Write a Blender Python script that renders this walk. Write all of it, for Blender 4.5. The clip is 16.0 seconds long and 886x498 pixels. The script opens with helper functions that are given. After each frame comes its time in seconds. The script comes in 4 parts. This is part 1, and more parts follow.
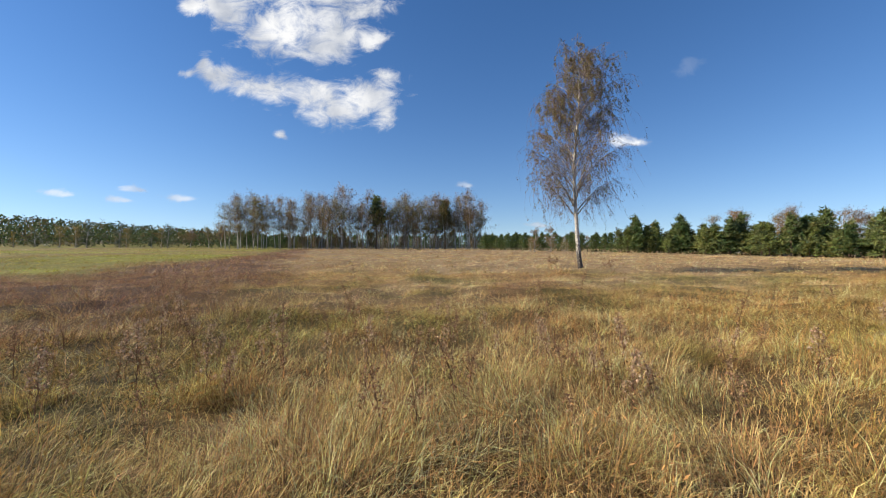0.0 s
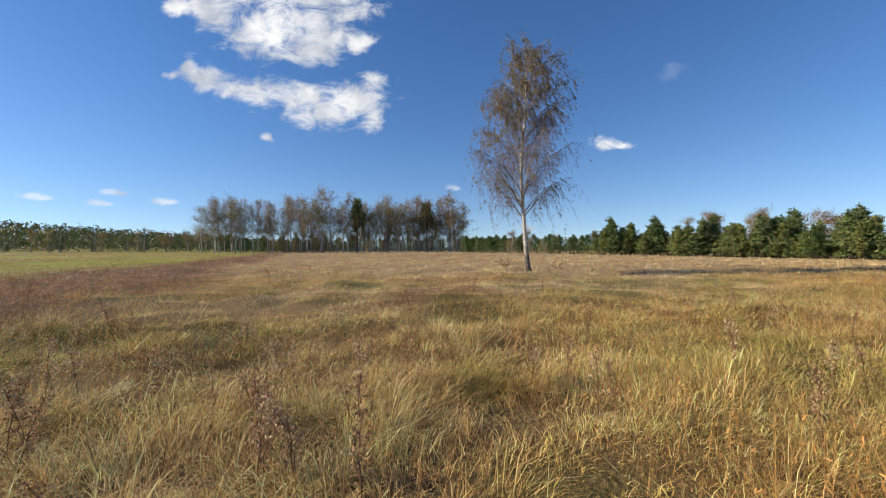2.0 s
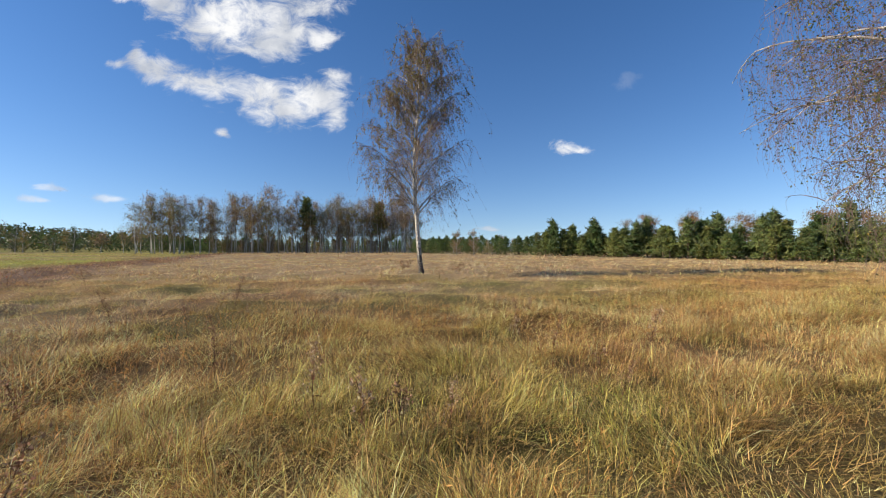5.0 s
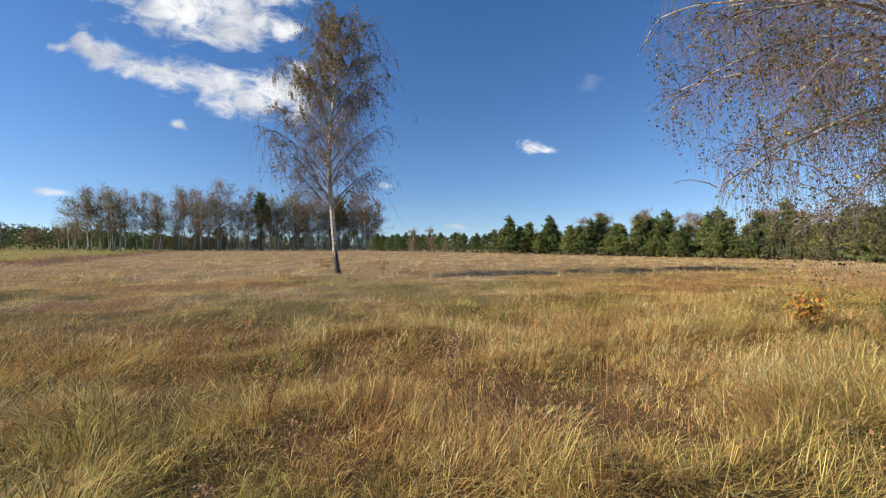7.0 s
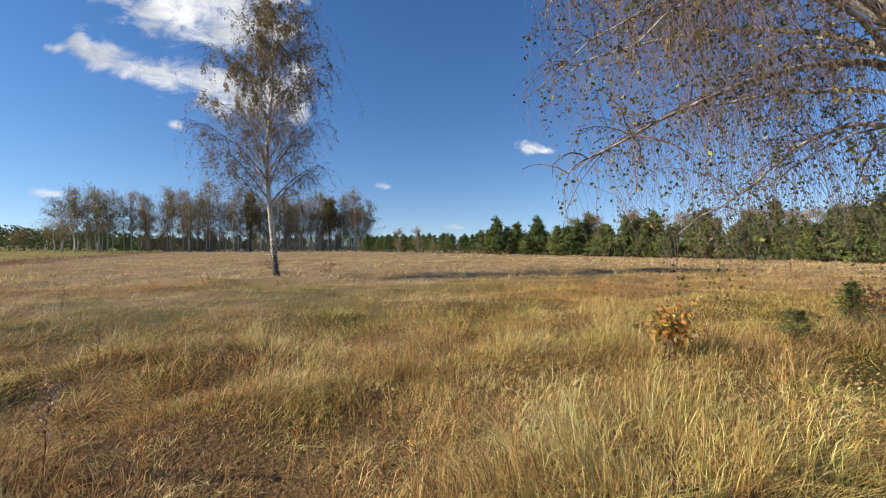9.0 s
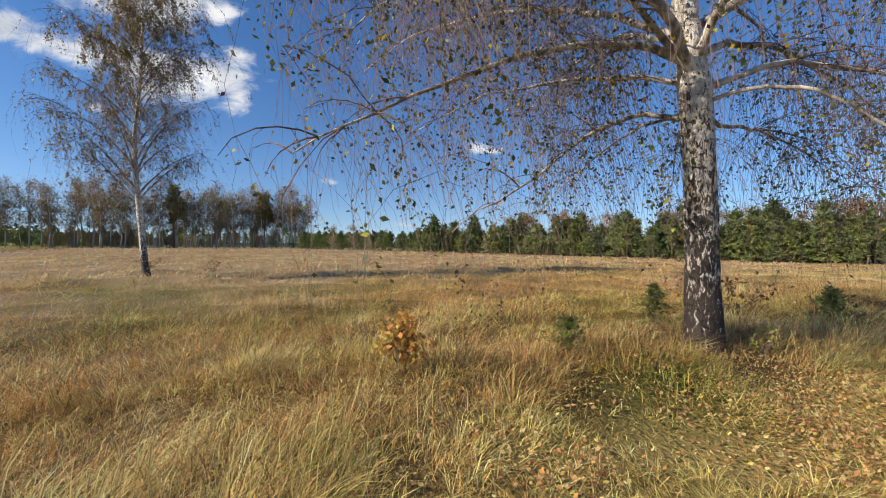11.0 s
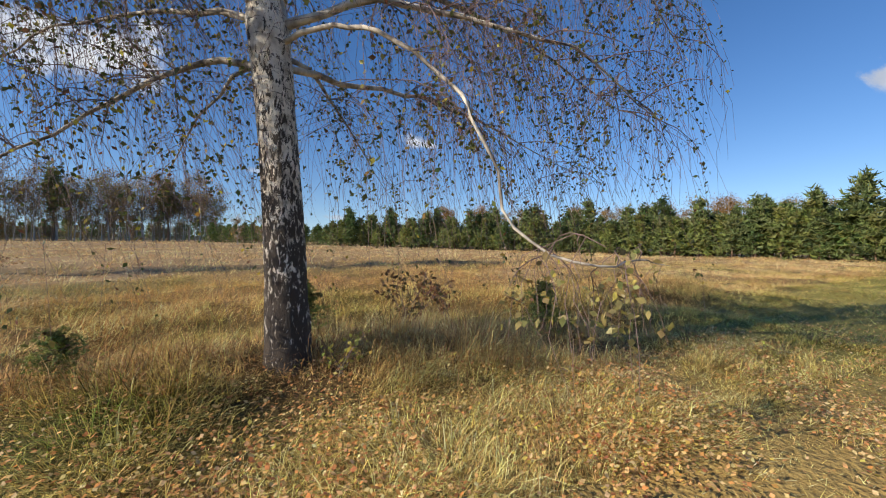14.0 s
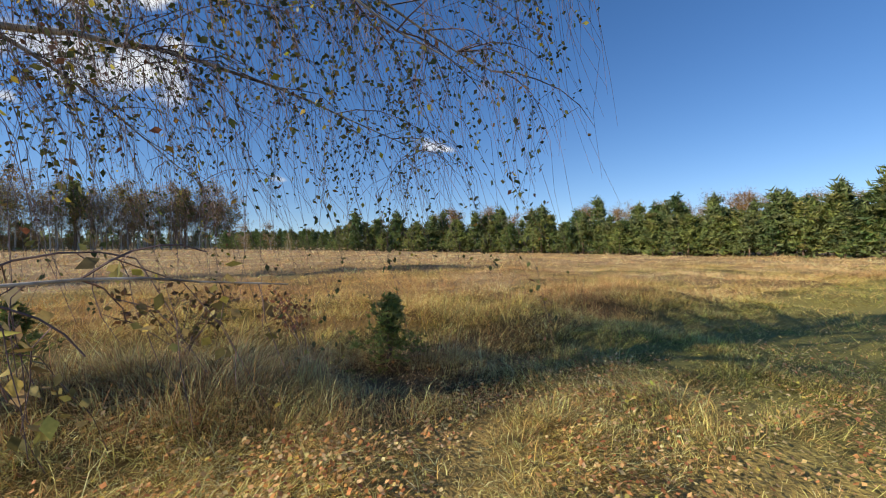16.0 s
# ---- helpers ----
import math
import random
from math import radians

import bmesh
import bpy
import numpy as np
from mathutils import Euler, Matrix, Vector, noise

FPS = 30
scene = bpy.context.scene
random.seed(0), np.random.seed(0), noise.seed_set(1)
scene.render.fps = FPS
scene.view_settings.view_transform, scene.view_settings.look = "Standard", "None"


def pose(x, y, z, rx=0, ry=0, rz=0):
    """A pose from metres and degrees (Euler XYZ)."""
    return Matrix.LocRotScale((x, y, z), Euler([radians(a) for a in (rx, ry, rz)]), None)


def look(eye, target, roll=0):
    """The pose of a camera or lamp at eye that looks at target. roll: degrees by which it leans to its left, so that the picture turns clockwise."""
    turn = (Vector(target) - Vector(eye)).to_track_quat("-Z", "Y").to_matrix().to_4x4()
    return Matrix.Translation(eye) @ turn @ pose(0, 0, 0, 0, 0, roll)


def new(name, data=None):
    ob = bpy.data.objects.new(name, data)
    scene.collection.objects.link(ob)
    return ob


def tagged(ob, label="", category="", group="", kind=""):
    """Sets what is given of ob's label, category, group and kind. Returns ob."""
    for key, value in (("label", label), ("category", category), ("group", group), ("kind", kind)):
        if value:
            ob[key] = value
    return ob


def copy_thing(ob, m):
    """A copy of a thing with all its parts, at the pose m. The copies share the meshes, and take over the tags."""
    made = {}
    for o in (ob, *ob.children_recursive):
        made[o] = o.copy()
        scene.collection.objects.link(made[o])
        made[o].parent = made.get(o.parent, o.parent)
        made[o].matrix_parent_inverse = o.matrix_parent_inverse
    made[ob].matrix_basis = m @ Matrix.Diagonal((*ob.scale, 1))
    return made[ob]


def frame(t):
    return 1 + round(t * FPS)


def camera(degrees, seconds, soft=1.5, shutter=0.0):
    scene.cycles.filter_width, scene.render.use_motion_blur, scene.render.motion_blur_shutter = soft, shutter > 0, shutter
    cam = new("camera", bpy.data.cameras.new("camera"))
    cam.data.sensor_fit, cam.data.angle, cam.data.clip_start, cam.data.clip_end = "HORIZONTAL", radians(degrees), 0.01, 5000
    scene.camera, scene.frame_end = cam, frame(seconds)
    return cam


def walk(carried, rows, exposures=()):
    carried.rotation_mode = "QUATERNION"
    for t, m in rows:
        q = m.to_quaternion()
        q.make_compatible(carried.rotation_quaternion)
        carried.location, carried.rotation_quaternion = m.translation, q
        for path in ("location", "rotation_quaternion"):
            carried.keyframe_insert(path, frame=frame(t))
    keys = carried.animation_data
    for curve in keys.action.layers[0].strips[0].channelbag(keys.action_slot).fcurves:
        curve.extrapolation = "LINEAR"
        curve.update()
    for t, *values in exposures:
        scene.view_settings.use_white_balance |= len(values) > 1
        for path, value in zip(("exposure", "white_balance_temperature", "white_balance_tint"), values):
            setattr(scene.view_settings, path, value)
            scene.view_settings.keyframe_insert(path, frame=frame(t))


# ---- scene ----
cam = camera(95.1, 16.0, 1.1)
PATH = [
    (0.0, -0.573, -0.630, 1.450, -0.29, 0.00, 0.00),
    (0.5, 0.046, -0.325, 1.450, -1.06, -0.10, 0.00),
    (1.0, 0.716, -0.018, 1.438, -1.26, 0.00, 0.20),
    (1.5, 1.407, 0.203, 1.450, -1.46, 0.20, 0.20),
    (2.0, 2.147, 0.346, 1.446, -1.81, 0.40, 0.30),
    (2.5, 2.863, 0.501, 1.427, -2.32, 0.60, 0.30),
    (3.0, 3.655, 0.618, 1.419, -2.78, 0.60, 0.20),
    (3.5, 4.268, 0.819, 1.411, -3.30, 0.60, 0.20),
    (4.0, 4.982, 0.946, 1.430, -3.73, 0.60, 0.20),
    (4.5, 5.703, 1.019, 1.450, -4.88, 0.50, 0.20),
    (5.0, 6.439, 1.231, 1.434, -6.78, 0.50, 0.20),
    (7.5, 9.865, 2.990, 1.450, -11.39, 0.10, 0.20),
    (8.0, 10.572, 3.134, 1.450, -11.10, 0.20, 0.30),
    (10.5, 13.796, 3.722, 1.458, -15.04, 0.00, 0.00),
    (11.0, 14.407, 3.642, 1.446, -18.58, -0.10, -0.10),
    (11.5, 15.064, 3.552, 1.427, -22.28, -0.30, -0.30),
    (12.0, 15.663, 3.556, 1.400, -25.50, -0.60, -0.40),
    (12.5, 16.249, 3.516, 1.404, -28.00, -0.80, -0.40),
    (13.0, 16.953, 3.455, 1.400, -28.30, -1.10, -0.30),
    (13.5, 17.607, 3.346, 1.419, -28.55, -1.30, -0.20),
    (14.0, 18.391, 3.233, 1.400, -27.44, -0.90, -0.30),
    (14.5, 19.060, 3.238, 1.400, -27.03, -1.00, -0.30),
    (15.0, 19.766, 3.184, 1.415, -26.37, -0.80, -0.30),
    (15.5, 20.420, 3.300, 1.400, -25.50, -0.60, 0.10),
    (16.0, 21.080, 3.420, 1.381, -24.75, -0.40, 0.70),
]
walk(cam, [(t, pose(x, y, z, 90 + p, r, a)) for t, x, y, z, a, p, r in PATH], [(0, 0.42), (16, 0.42)])

# ---------- light ----------
world = bpy.data.worlds.new("sky_world")
scene.world = world
world.use_nodes = True
wn = world.node_tree.nodes
sky = wn.new("ShaderNodeTexSky")
sky.sky_type, sky.sun_disc = "NISHITA", False
sky.sun_elevation, sky.sun_rotation = radians(28), radians(270)
sky.altitude, sky.air_density, sky.dust_density, sky.ozone_density = 200, 1.0, 0.05, 2.0
wn["Background"].inputs["Strength"].default_value = 0.10
way, rise_up, aim = wn.new("ShaderNodeTexCoord"), wn.new("ShaderNodeVectorMath"), wn.new("ShaderNodeVectorMath")
rise_up.operation, aim.operation = "MULTIPLY_ADD", "NORMALIZE"
rise_up.inputs[1].default_value, rise_up.inputs[2].default_value = (1, 1, 0.95), (0, 0, 0.055)
world.node_tree.links.new(way.outputs["Generated"], rise_up.inputs[0])
world.node_tree.links.new(rise_up.outputs[0], aim.inputs[0])
world.node_tree.links.new(aim.outputs[0], sky.inputs["Vector"])
rich = wn.new("ShaderNodeHueSaturation")
rich.inputs["Saturation"].default_value = 1.26
rich.inputs["Hue"].default_value = 0.503
world.node_tree.links.new(sky.outputs["Color"], rich.inputs["Color"])
hue = wn.new("ShaderNodeMix")
hue.data_type, hue.blend_type = "RGBA", "MULTIPLY"
hue.inputs[0].default_value, hue.inputs[7].default_value = 1.0, (1.0, 0.962, 1.045, 1)
world.node_tree.links.new(rich.outputs["Color"], hue.inputs[6])
world.node_tree.links.new(hue.outputs[2], wn["Background"].inputs["Color"])

sun = new("sun", bpy.data.lights.new("sun", "SUN"))
sun.data.energy, sun.data.angle, sun.data.color = 5.0, radians(0.55), (1.0, 0.88, 0.71)
sun.matrix_world = look((-40 * math.cos(radians(28)), 1.2, 40 * math.sin(radians(28))), (0, 0, 0))

# ---------- materials ----------


def material(name, rough=0.8):
    m = bpy.data.materials.new(name)
    m.use_nodes = True
    nd = m.node_tree.nodes
    b = nd["Principled BSDF"]
    b.inputs["Roughness"].default_value = rough
    return m, nd, m.node_tree.links, b


def ramp(nd, stops):
    r = nd.new("ShaderNodeValToRGB")
    el = r.color_ramp.elements
    while len(el) < len(stops):
        el.new(0.5)
    for e, (p, c) in zip(el, stops):
        e.position, e.color = p, (*c, 1) if len(c) == 3 else c
    return r


def noise_tex(nd, ln, scale, detail=4, stretch=(1, 1, 1)):
    co, mp, nz = nd.new("ShaderNodeTexCoord"), nd.new("ShaderNodeMapping"), nd.new("ShaderNodeTexNoise")
    mp.inputs["Scale"].default_value = stretch
    nz.inputs["Scale"].default_value, nz.inputs["Detail"].default_value = scale, detail
    ln.new(co.outputs["Object"], mp.inputs["Vector"])
    ln.new(mp.outputs["Vector"], nz.inputs["Vector"])
    return nz


def mixer(nd, ln, kind, fac, a, b):
    m = nd.new("ShaderNodeMix")
    m.data_type, m.blend_type = "RGBA", kind
    for sock, v in ((0, fac), (6, a), (7, b)):
        if isinstance(v, (int, float)):
            m.inputs[sock].default_value = v
        elif isinstance(v, tuple):
            m.inputs[sock].default_value = (*v, 1)
        else:
            ln.new(v, m.inputs[sock])
    return m.outputs[2]


def tinted(name, rough=0.7, through_light=0.35, grain=30.0, bump=0.0):
    """A plant surface whose species colour is stored piece by piece on the mesh."""
    m, nd, ln, b = material(name, rough)
    at = nd.new("ShaderNodeAttribute")
    at.attribute_name = "tint"
    nz = noise_tex(nd, ln, grain, 3)
    r = ramp(nd, [(0.3, (0.72, 0.70, 0.66)), (0.7, (1.15, 1.12, 1.08))])
    ln.new(nz.outputs["Fac"], r.inputs["Fac"])
    c = mixer(nd, ln, "MULTIPLY", 1.0, at.outputs["Color"], r.outputs["Color"])
    ln.new(c, b.inputs["Base Color"])
    b.inputs["Specular IOR Level"].default_value = 0.25
    if bump:
        bp = nd.new("ShaderNodeBump")
        bp.inputs["Strength"].default_value, bp.inputs["Distance"].default_value = bump, 0.04
        ln.new(nz.outputs["Fac"], bp.inputs["Height"])
        ln.new(bp.outputs["Normal"], b.inputs["Normal"])
    if through_light:
        tr, mx = nd.new("ShaderNodeBsdfTranslucent"), nd.new("ShaderNodeMixShader")
        ln.new(c, tr.inputs["Color"])
        mx.inputs[0].default_value = through_light
        ln.new(b.outputs[0], mx.inputs[1])
        ln.new(tr.outputs[0], mx.inputs[2])
        ln.new(mx.outputs[0], nd["Material Output"].inputs["Surface"])
    return m


def birch_bark(name, rough_top):
    """White paper bark, dark lenticels and black fissured plates that climb from the foot."""
    m, nd, ln, b = material(name, 0.75)
    paper = noise_tex(nd, ln, 11, 6, (1, 1, 0.8))
    rp = ramp(nd, [(0.26, (0.30, 0.24, 0.18)), (0.42, (0.60, 0.53, 0.43)), (0.58, (0.86, 0.79, 0.68))])
    ln.new(paper.outputs["Fac"], rp.inputs["Fac"])
    lent = noise_tex(nd, ln, 9, 3, (0.7, 0.7, 5.0))
    rl = ramp(nd, [(0.63, (0, 0, 0)), (0.70, (1, 1, 1))])
    ln.new(lent.outputs["Fac"], rl.inputs["Fac"])
    c1 = mixer(nd, ln, "MIX", rl.outputs["Color"], rp.outputs["Color"], (0.10, 0.08, 0.065))
    fiss = noise_tex(nd, ln, 20, 9, (1.25, 1.25, 0.5))
    fiss.inputs["Roughness"].default_value, fiss.inputs["Distortion"].default_value = 0.72, 0.7
    co, sep, mr, add = nd.new("ShaderNodeTexCoord"), nd.new("ShaderNodeSeparateXYZ"), nd.new("ShaderNodeMapRange"), nd.new("ShaderNodeMath")
    ln.new(co.outputs["Object"], sep.inputs[0])
    ln.new(sep.outputs["Z"], mr.inputs["Value"])
    mr.inputs["From Max"].default_value = rough_top
    mr.inputs["To Min"].default_value, mr.inputs["To Max"].default_value = 0.15, -0.05
    ln.new(fiss.outputs["Fac"], add.inputs[0])
    ln.new(mr.outputs["Result"], add.inputs[1])
    rf = ramp(nd, [(0.50, (0, 0, 0)), (0.55, (1, 1, 1))])
    ln.new(add.outputs[0], rf.inputs["Fac"])
    c2 = mixer(nd, ln, "MIX", rf.outputs["Color"], c1, (0.055, 0.040, 0.030))
    ln.new(c2, b.inputs["Base Color"])
    bp = nd.new("ShaderNodeBump")
    bp.inputs["Strength"].default_value, bp.inputs["Distance"].default_value = 1.0, 0.04
    ln.new(add.outputs[0], bp.inputs["Height"])
    ln.new(bp.outputs["Normal"], b.inputs["Normal"])
    return m


def plain_bark(name, dark, pale, scale=14):
    m, nd, ln, b = material(name, 0.85)
    nz = noise_tex(nd, ln, scale, 5, (1, 1, 0.4))
    r = ramp(nd, [(0.35, dark), (0.65, pale)])
    ln.new(nz.outputs["Fac"], r.inputs["Fac"])
    ln.new(r.outputs["Color"], b.inputs["Base Color"])
    bp = nd.new("ShaderNodeBump")
    bp.inputs["Strength"].default_value, bp.inputs["Distance"].default_value = 0.6, 0.02
    ln.new(nz.outputs["Fac"], bp.inputs["Height"])
    ln.new(bp.outputs["Normal"], b.inputs["Normal"])
    return m


GRASS = tinted("dry_grass", 0.6, 0.22, 9.0)
SOIL = tinted("turf_thatch", 0.95, 0.0, 23.0, 1.0)
LEAF = tinted("leaf_blade", 0.45, 0.35, 40.0)
NEEDLE = tinted("needle_green", 0.55, 0.38, 3.0)
WEED = tinted("dry_weed_stem", 0.8, 0.15, 60.0)
BARK_BIG = birch_bark("birch_bark_old", 3.4)
BARK_YOUNG = birch_bark("birch_bark_young", 2.2)
BARK_LIMB = plain_bark("birch_limb_bark", (0.11, 0.09, 0.07), (0.66, 0.59, 0.49), 9)
BARK_TWIG = plain_bark("birch_twig_bark", (0.10, 0.065, 0.06), (0.22, 0.15, 0.135))
BARK_PINE = plain_bark("pine_bark", (0.09, 0.06, 0.045), (0.24, 0.15, 0.09))
BARK_GREY = plain_bark("far_trunk_bark", (0.18, 0.16, 0.13), (0.72, 0.67, 0.59), 0.7)

# ---------- mesh helpers ----------
rng = np.random.default_rng(7)


class Soup:
    """Collects many small pieces into one mesh."""

    def __init__(self):
        self.v, self.f3, self.f4, self.c, self.n = [], [], [], [], 0

    def add(self, v, tris=None, quads=None, colour=None):
        v = np.asarray(v, float).reshape(-1, 3)
        self.v.append(v)
        if tris is not None:
            self.f3.append(np.asarray(tris, int).reshape(-1, 3) + self.n)
        if quads is not None:
            self.f4.append(np.asarray(quads, int).reshape(-1, 4) + self.n)
        c = np.ones((len(v), 4)) * 0.5
        if colour is not None:
            c[:, :3] = colour
        c[:, 3] = 1
        self.c.append(c)
        self.n += len(v)

    def tube(self, pts, radii, sides=6, rough=0.0, colour=None):
        pts, radii = np.asarray(pts, float), np.asarray(radii, float)
        d = np.gradient(pts, axis=0)
        d /= np.linalg.norm(d, axis=1, keepdims=True) + 1e-9
        ref = np.where(np.abs(d[:, 2:3]) > 0.8, np.array([[1.0, 0, 0]]), np.array([[0, 0, 1.0]]))
        u = np.cross(d, ref)
        u /= np.linalg.norm(u, axis=1, keepdims=True) + 1e-9
        w = np.cross(d, u)
        a = np.arange(sides) * 2 * np.pi / sides
        rr = radii[:, None] * (1 + rough * rng.normal(size=(len(pts), sides)))
        ring = pts[:, None] + rr[..., None] * (np.cos(a)[None, :, None] * u[:, None] + np.sin(a)[None, :, None] * w[:, None])
        k, s = np.arange(len(pts) - 1)[:, None] * sides, np.arange(sides)[None]
        s2 = (s + 1) % sides
        q = np.stack([k + s, k + s2, k + sides + s2, k + sides + s], -1).reshape(-1, 4)
        self.add(ring, quads=q, colour=colour)

    def leaves(self, centre, size, colour, hang=0.0, narrow=0.62):
        """Pointed four-cornered blades, one at each centre."""
        c = np.asarray(centre, float)
        k = len(c)
        if not k:
            return
        d = rng.normal(size=(k, 3))
        d[:, 2] -= hang
        d /= np.linalg.norm(d, axis=1, keepdims=True)
        e = np.cross(d, rng.normal(size=(k, 3)))
        e /= np.linalg.norm(e, axis=1, keepdims=True) + 1e-9
        s = np.broadcast_to(np.asarray(size, float), (k,))[:, None]
        v = np.stack([c, c + d * s * 0.42 + e * s * narrow * 0.5, c + d * s, c + d * s * 0.42 - e * s * narrow * 0.5], 1)
        self.add(v, quads=np.arange(k * 4).reshape(-1, 4), colour=np.repeat(np.broadcast_to(colour, (k, 3)), 4, axis=0))

    def mesh(self, name, mat, smooth=False):
        me = bpy.data.meshes.new(name)
        v = np.concatenate(self.v)
        f3 = np.concatenate(self.f3) if self.f3 else np.zeros((0, 3), int)
        f4 = np.concatenate(self.f4) if self.f4 else np.zeros((0, 4), int)
        me.vertices.add(len(v))
        me.vertices.foreach_set("co", v.ravel().astype(np.float32))
        me.loops.add(f3.size + f4.size)
        me.loops.foreach_set("vertex_index", np.concatenate([f3.ravel(), f4.ravel()]).astype(np.int32))
        me.polygons.add(len(f3) + len(f4))
        starts = np.concatenate([np.arange(len(f3)) * 3, f3.size + np.arange(len(f4)) * 4])
        me.polygons.foreach_set("loop_start", starts.astype(np.int32))
        me.update(calc_edges=True)
        me.polygons.foreach_set("use_smooth", np.full(len(me.polygons), smooth))
        at = me.attributes.new("tint", "FLOAT_COLOR", "POINT")
        at.data.foreach_set("color", np.concatenate(self.c).ravel().astype(np.float32))
        me.materials.append(mat)
        return me


def thing(name, x, y, z, label, category, group=""):
    ob = new(name)
    ob.empty_display_size = 0.2
    ob.location = (x, y, z)
    return tagged(ob, label, category, group)


def part(name, soup, mat, parent, label="", smooth=False):
    if not soup.n:
        return None
    ob = new(name, soup.mesh(name, mat, smooth))
    ob.parent = parent
    return tagged(ob, label)


def tones(k, palette, spread=0.18):
    """k colours drawn from a palette of (weight, r, g, b)."""
    p = np.array(palette, float)
    c = p[rng.choice(len(p), k, p=p[:, 0] / p[:, 0].sum()), 1:]
    return np.clip(c * (1 + spread * rng.normal(size=(k, 1))) * (1 + 0.06 * rng.normal(size=(k, 3))), 0.01, 0.85)


# ---------- lie of the land ----------
LATTICE = np.random.default_rng(3).random((256, 256))


def patchy(x, y, size):
    """Smooth noise from 0 to 1 with patches of about that size in metres."""
    u, v = np.asarray(x) / size + 511.3, np.asarray(y) / size + 307.7
    i, j = np.floor(u).astype(int), np.floor(v).astype(int)
    a, b = u - i, v - j
    a, b = a * a * (3 - 2 * a), b * b * (3 - 2 * b)
    g = lambda p, q: LATTICE[p % 256, q % 256]
    return (g(i, j) * (1 - a) + g(i + 1, j) * a) * (1 - b) + (g(i, j + 1) * (1 - a) + g(i + 1, j + 1) * a) * b


def step(v, a, b):
    t = np.clip((v - a) / (b - a), 0, 1)
    return t * t * (3 - 2 * t)


def height(x, y):
    x, y = np.asarray(x, float), np.asarray(y, float)
    z = 0.0095 * np.clip(y - 4, 0, 190) - 0.004 * np.clip(x - 25, 0, 60) * step(y, 10, 60)
    z = z + 4.0 * step(y, 170, 330) * step(-x, 60, 200)
    z = z + (6 + 4 * step(-x, 60, 220)) * step(np.hypot(x, y), 350, 560)
    z = z - 0.4 * step(x, 30, 62) * (1 - step(y, 40, 90))
    near = 1 - step(y, 60, 160)
    z = z + near * (0.16 * (patchy(x, y, 5.0) - 0.5) + 0.20 * (patchy(x, y, 1.3) - 0.5) + 0.20 * (patchy(x, y, 0.9) - 0.5)) * step(y, 2, 8)
    z = z + 0.05 * (patchy(x, y, 2.0) - 0.5)
    bank = np.exp(-(x - 18.3) ** 2 / 10.0 - (y - 7.5) ** 2 / 3.2) * 0.30
    return z + bank


# ---------- what grows where ----------
STRAW, GOLD, RUST = np.array([0.71, 0.46, 0.19]), np.array([0.70, 0.44, 0.145]), np.array([0.42, 0.22, 0.09])
GREEN, PURPLE, LIME = np.array([0.33, 0.31, 0.075]), np.array([0.31, 0.16, 0.095]), np.array([0.52, 0.54, 0.07])
LITTER, MOWN = np.array([0.78, 0.56, 0.20]), np.array([0.37, 0.38, 0.095])


def zones(x, y):
    """The turf's colour, birch shade included, and the height of its grass."""
    x, y = np.asarray(x, float), np.asarray(y, float)
    wob = 6 * (patchy(x, y, 7) - 0.5) + 3 * (patchy(x, y, 2.3) - 0.5)
    c = np.broadcast_to(STRAW, x.shape + (3,)).copy()
    tall = np.full(x.shape, 0.26)

    def lay(colour, m, h=None):
        nonlocal c, tall
        c = c + (colour - c) * m[..., None]
        if h is not None:
            tall = tall + (h - tall) * m

    near = 1 - step(y, 14, 30)
    lay(np.array([0.80, 0.58, 0.33]), step(y + 0.5 * wob, 8, 17) * 0.75)
    lay(GOLD, step(patchy(x + 40, y, 6), 0.45, 0.75) * (0.3 + 0.5 * near))
    lay(RUST, step(patchy(x, y + 60, 3.7), 0.50, 0.80) * (0.15 + 0.4 * near))
    lay(GREEN, step(patchy(x - 30, y + 9, 2.2), 0.55, 0.82) * (0.1 + 0.5 * near), 0.24)
    lay(GREEN, step(patchy(x - 80, y - 9, 1.1), 0.60, 0.82) * 0.55 * near)
    purple = step(-(x + 3.0 + 0.30 * y) + 0.6 * wob, -1.5, 2.5) * step(y + wob, 4, 8)
    lay(PURPLE, purple * 0.85, 0.38)
    lime = step(-(x + 19 + 0.27 * (y - 20)) + wob, -2, 3) * step(y + wob, 17, 23)
    lay(LIME, lime * (0.55 + 0.45 * patchy(x, y, 9)), 0.15)
    lay(STRAW * 0.8, lime * step(patchy(x, y + 33, 16), 0.5, 0.75) * 0.7)
    lay(np.array([0.10, 0.11, 0.055]), step(np.hypot(x, y), 330, 420))
    short = step(x + 0.35 * wob, 13.0, 16.5) * (1 - step(y + 0.16 * wob - 0.06 * (x - 20) * (x > 20), 5.9, 6.9))
    lay(LITTER, short, 0.15)
    lay(MOWN, short * step(patchy(x, y, 1.6), 0.5, 0.8) * 0.28)
    track = step(x + 0.3 * wob, 23.0, 25.5) * step(y, 0, 2) * (1 - step(y + 0.3 * wob - 0.12 * (x - 24), 7.2, 8.6))
    lay(MOWN, track * 0.8, 0.12)
    # taller tussocks beside the old birch, its shade put into their colour
    birch_shade = np.exp(-(((x - 21.2) / 2.2) ** 2 + ((y - 7.7) / 0.8) ** 2))
    lay(np.array([0.50, 0.37, 0.21]), np.clip(birch_shade * 1.2, 0, 0.8), 0.32)
    tuft = np.exp(-(((x - 17.5) / 1.0) ** 2 + ((y - 6.5) / 0.55) ** 2))
    lay(np.array([0.24, 0.29, 0.06]), np.clip(tuft, 0, 1) * 0.85, 0.22)
    return c, tall


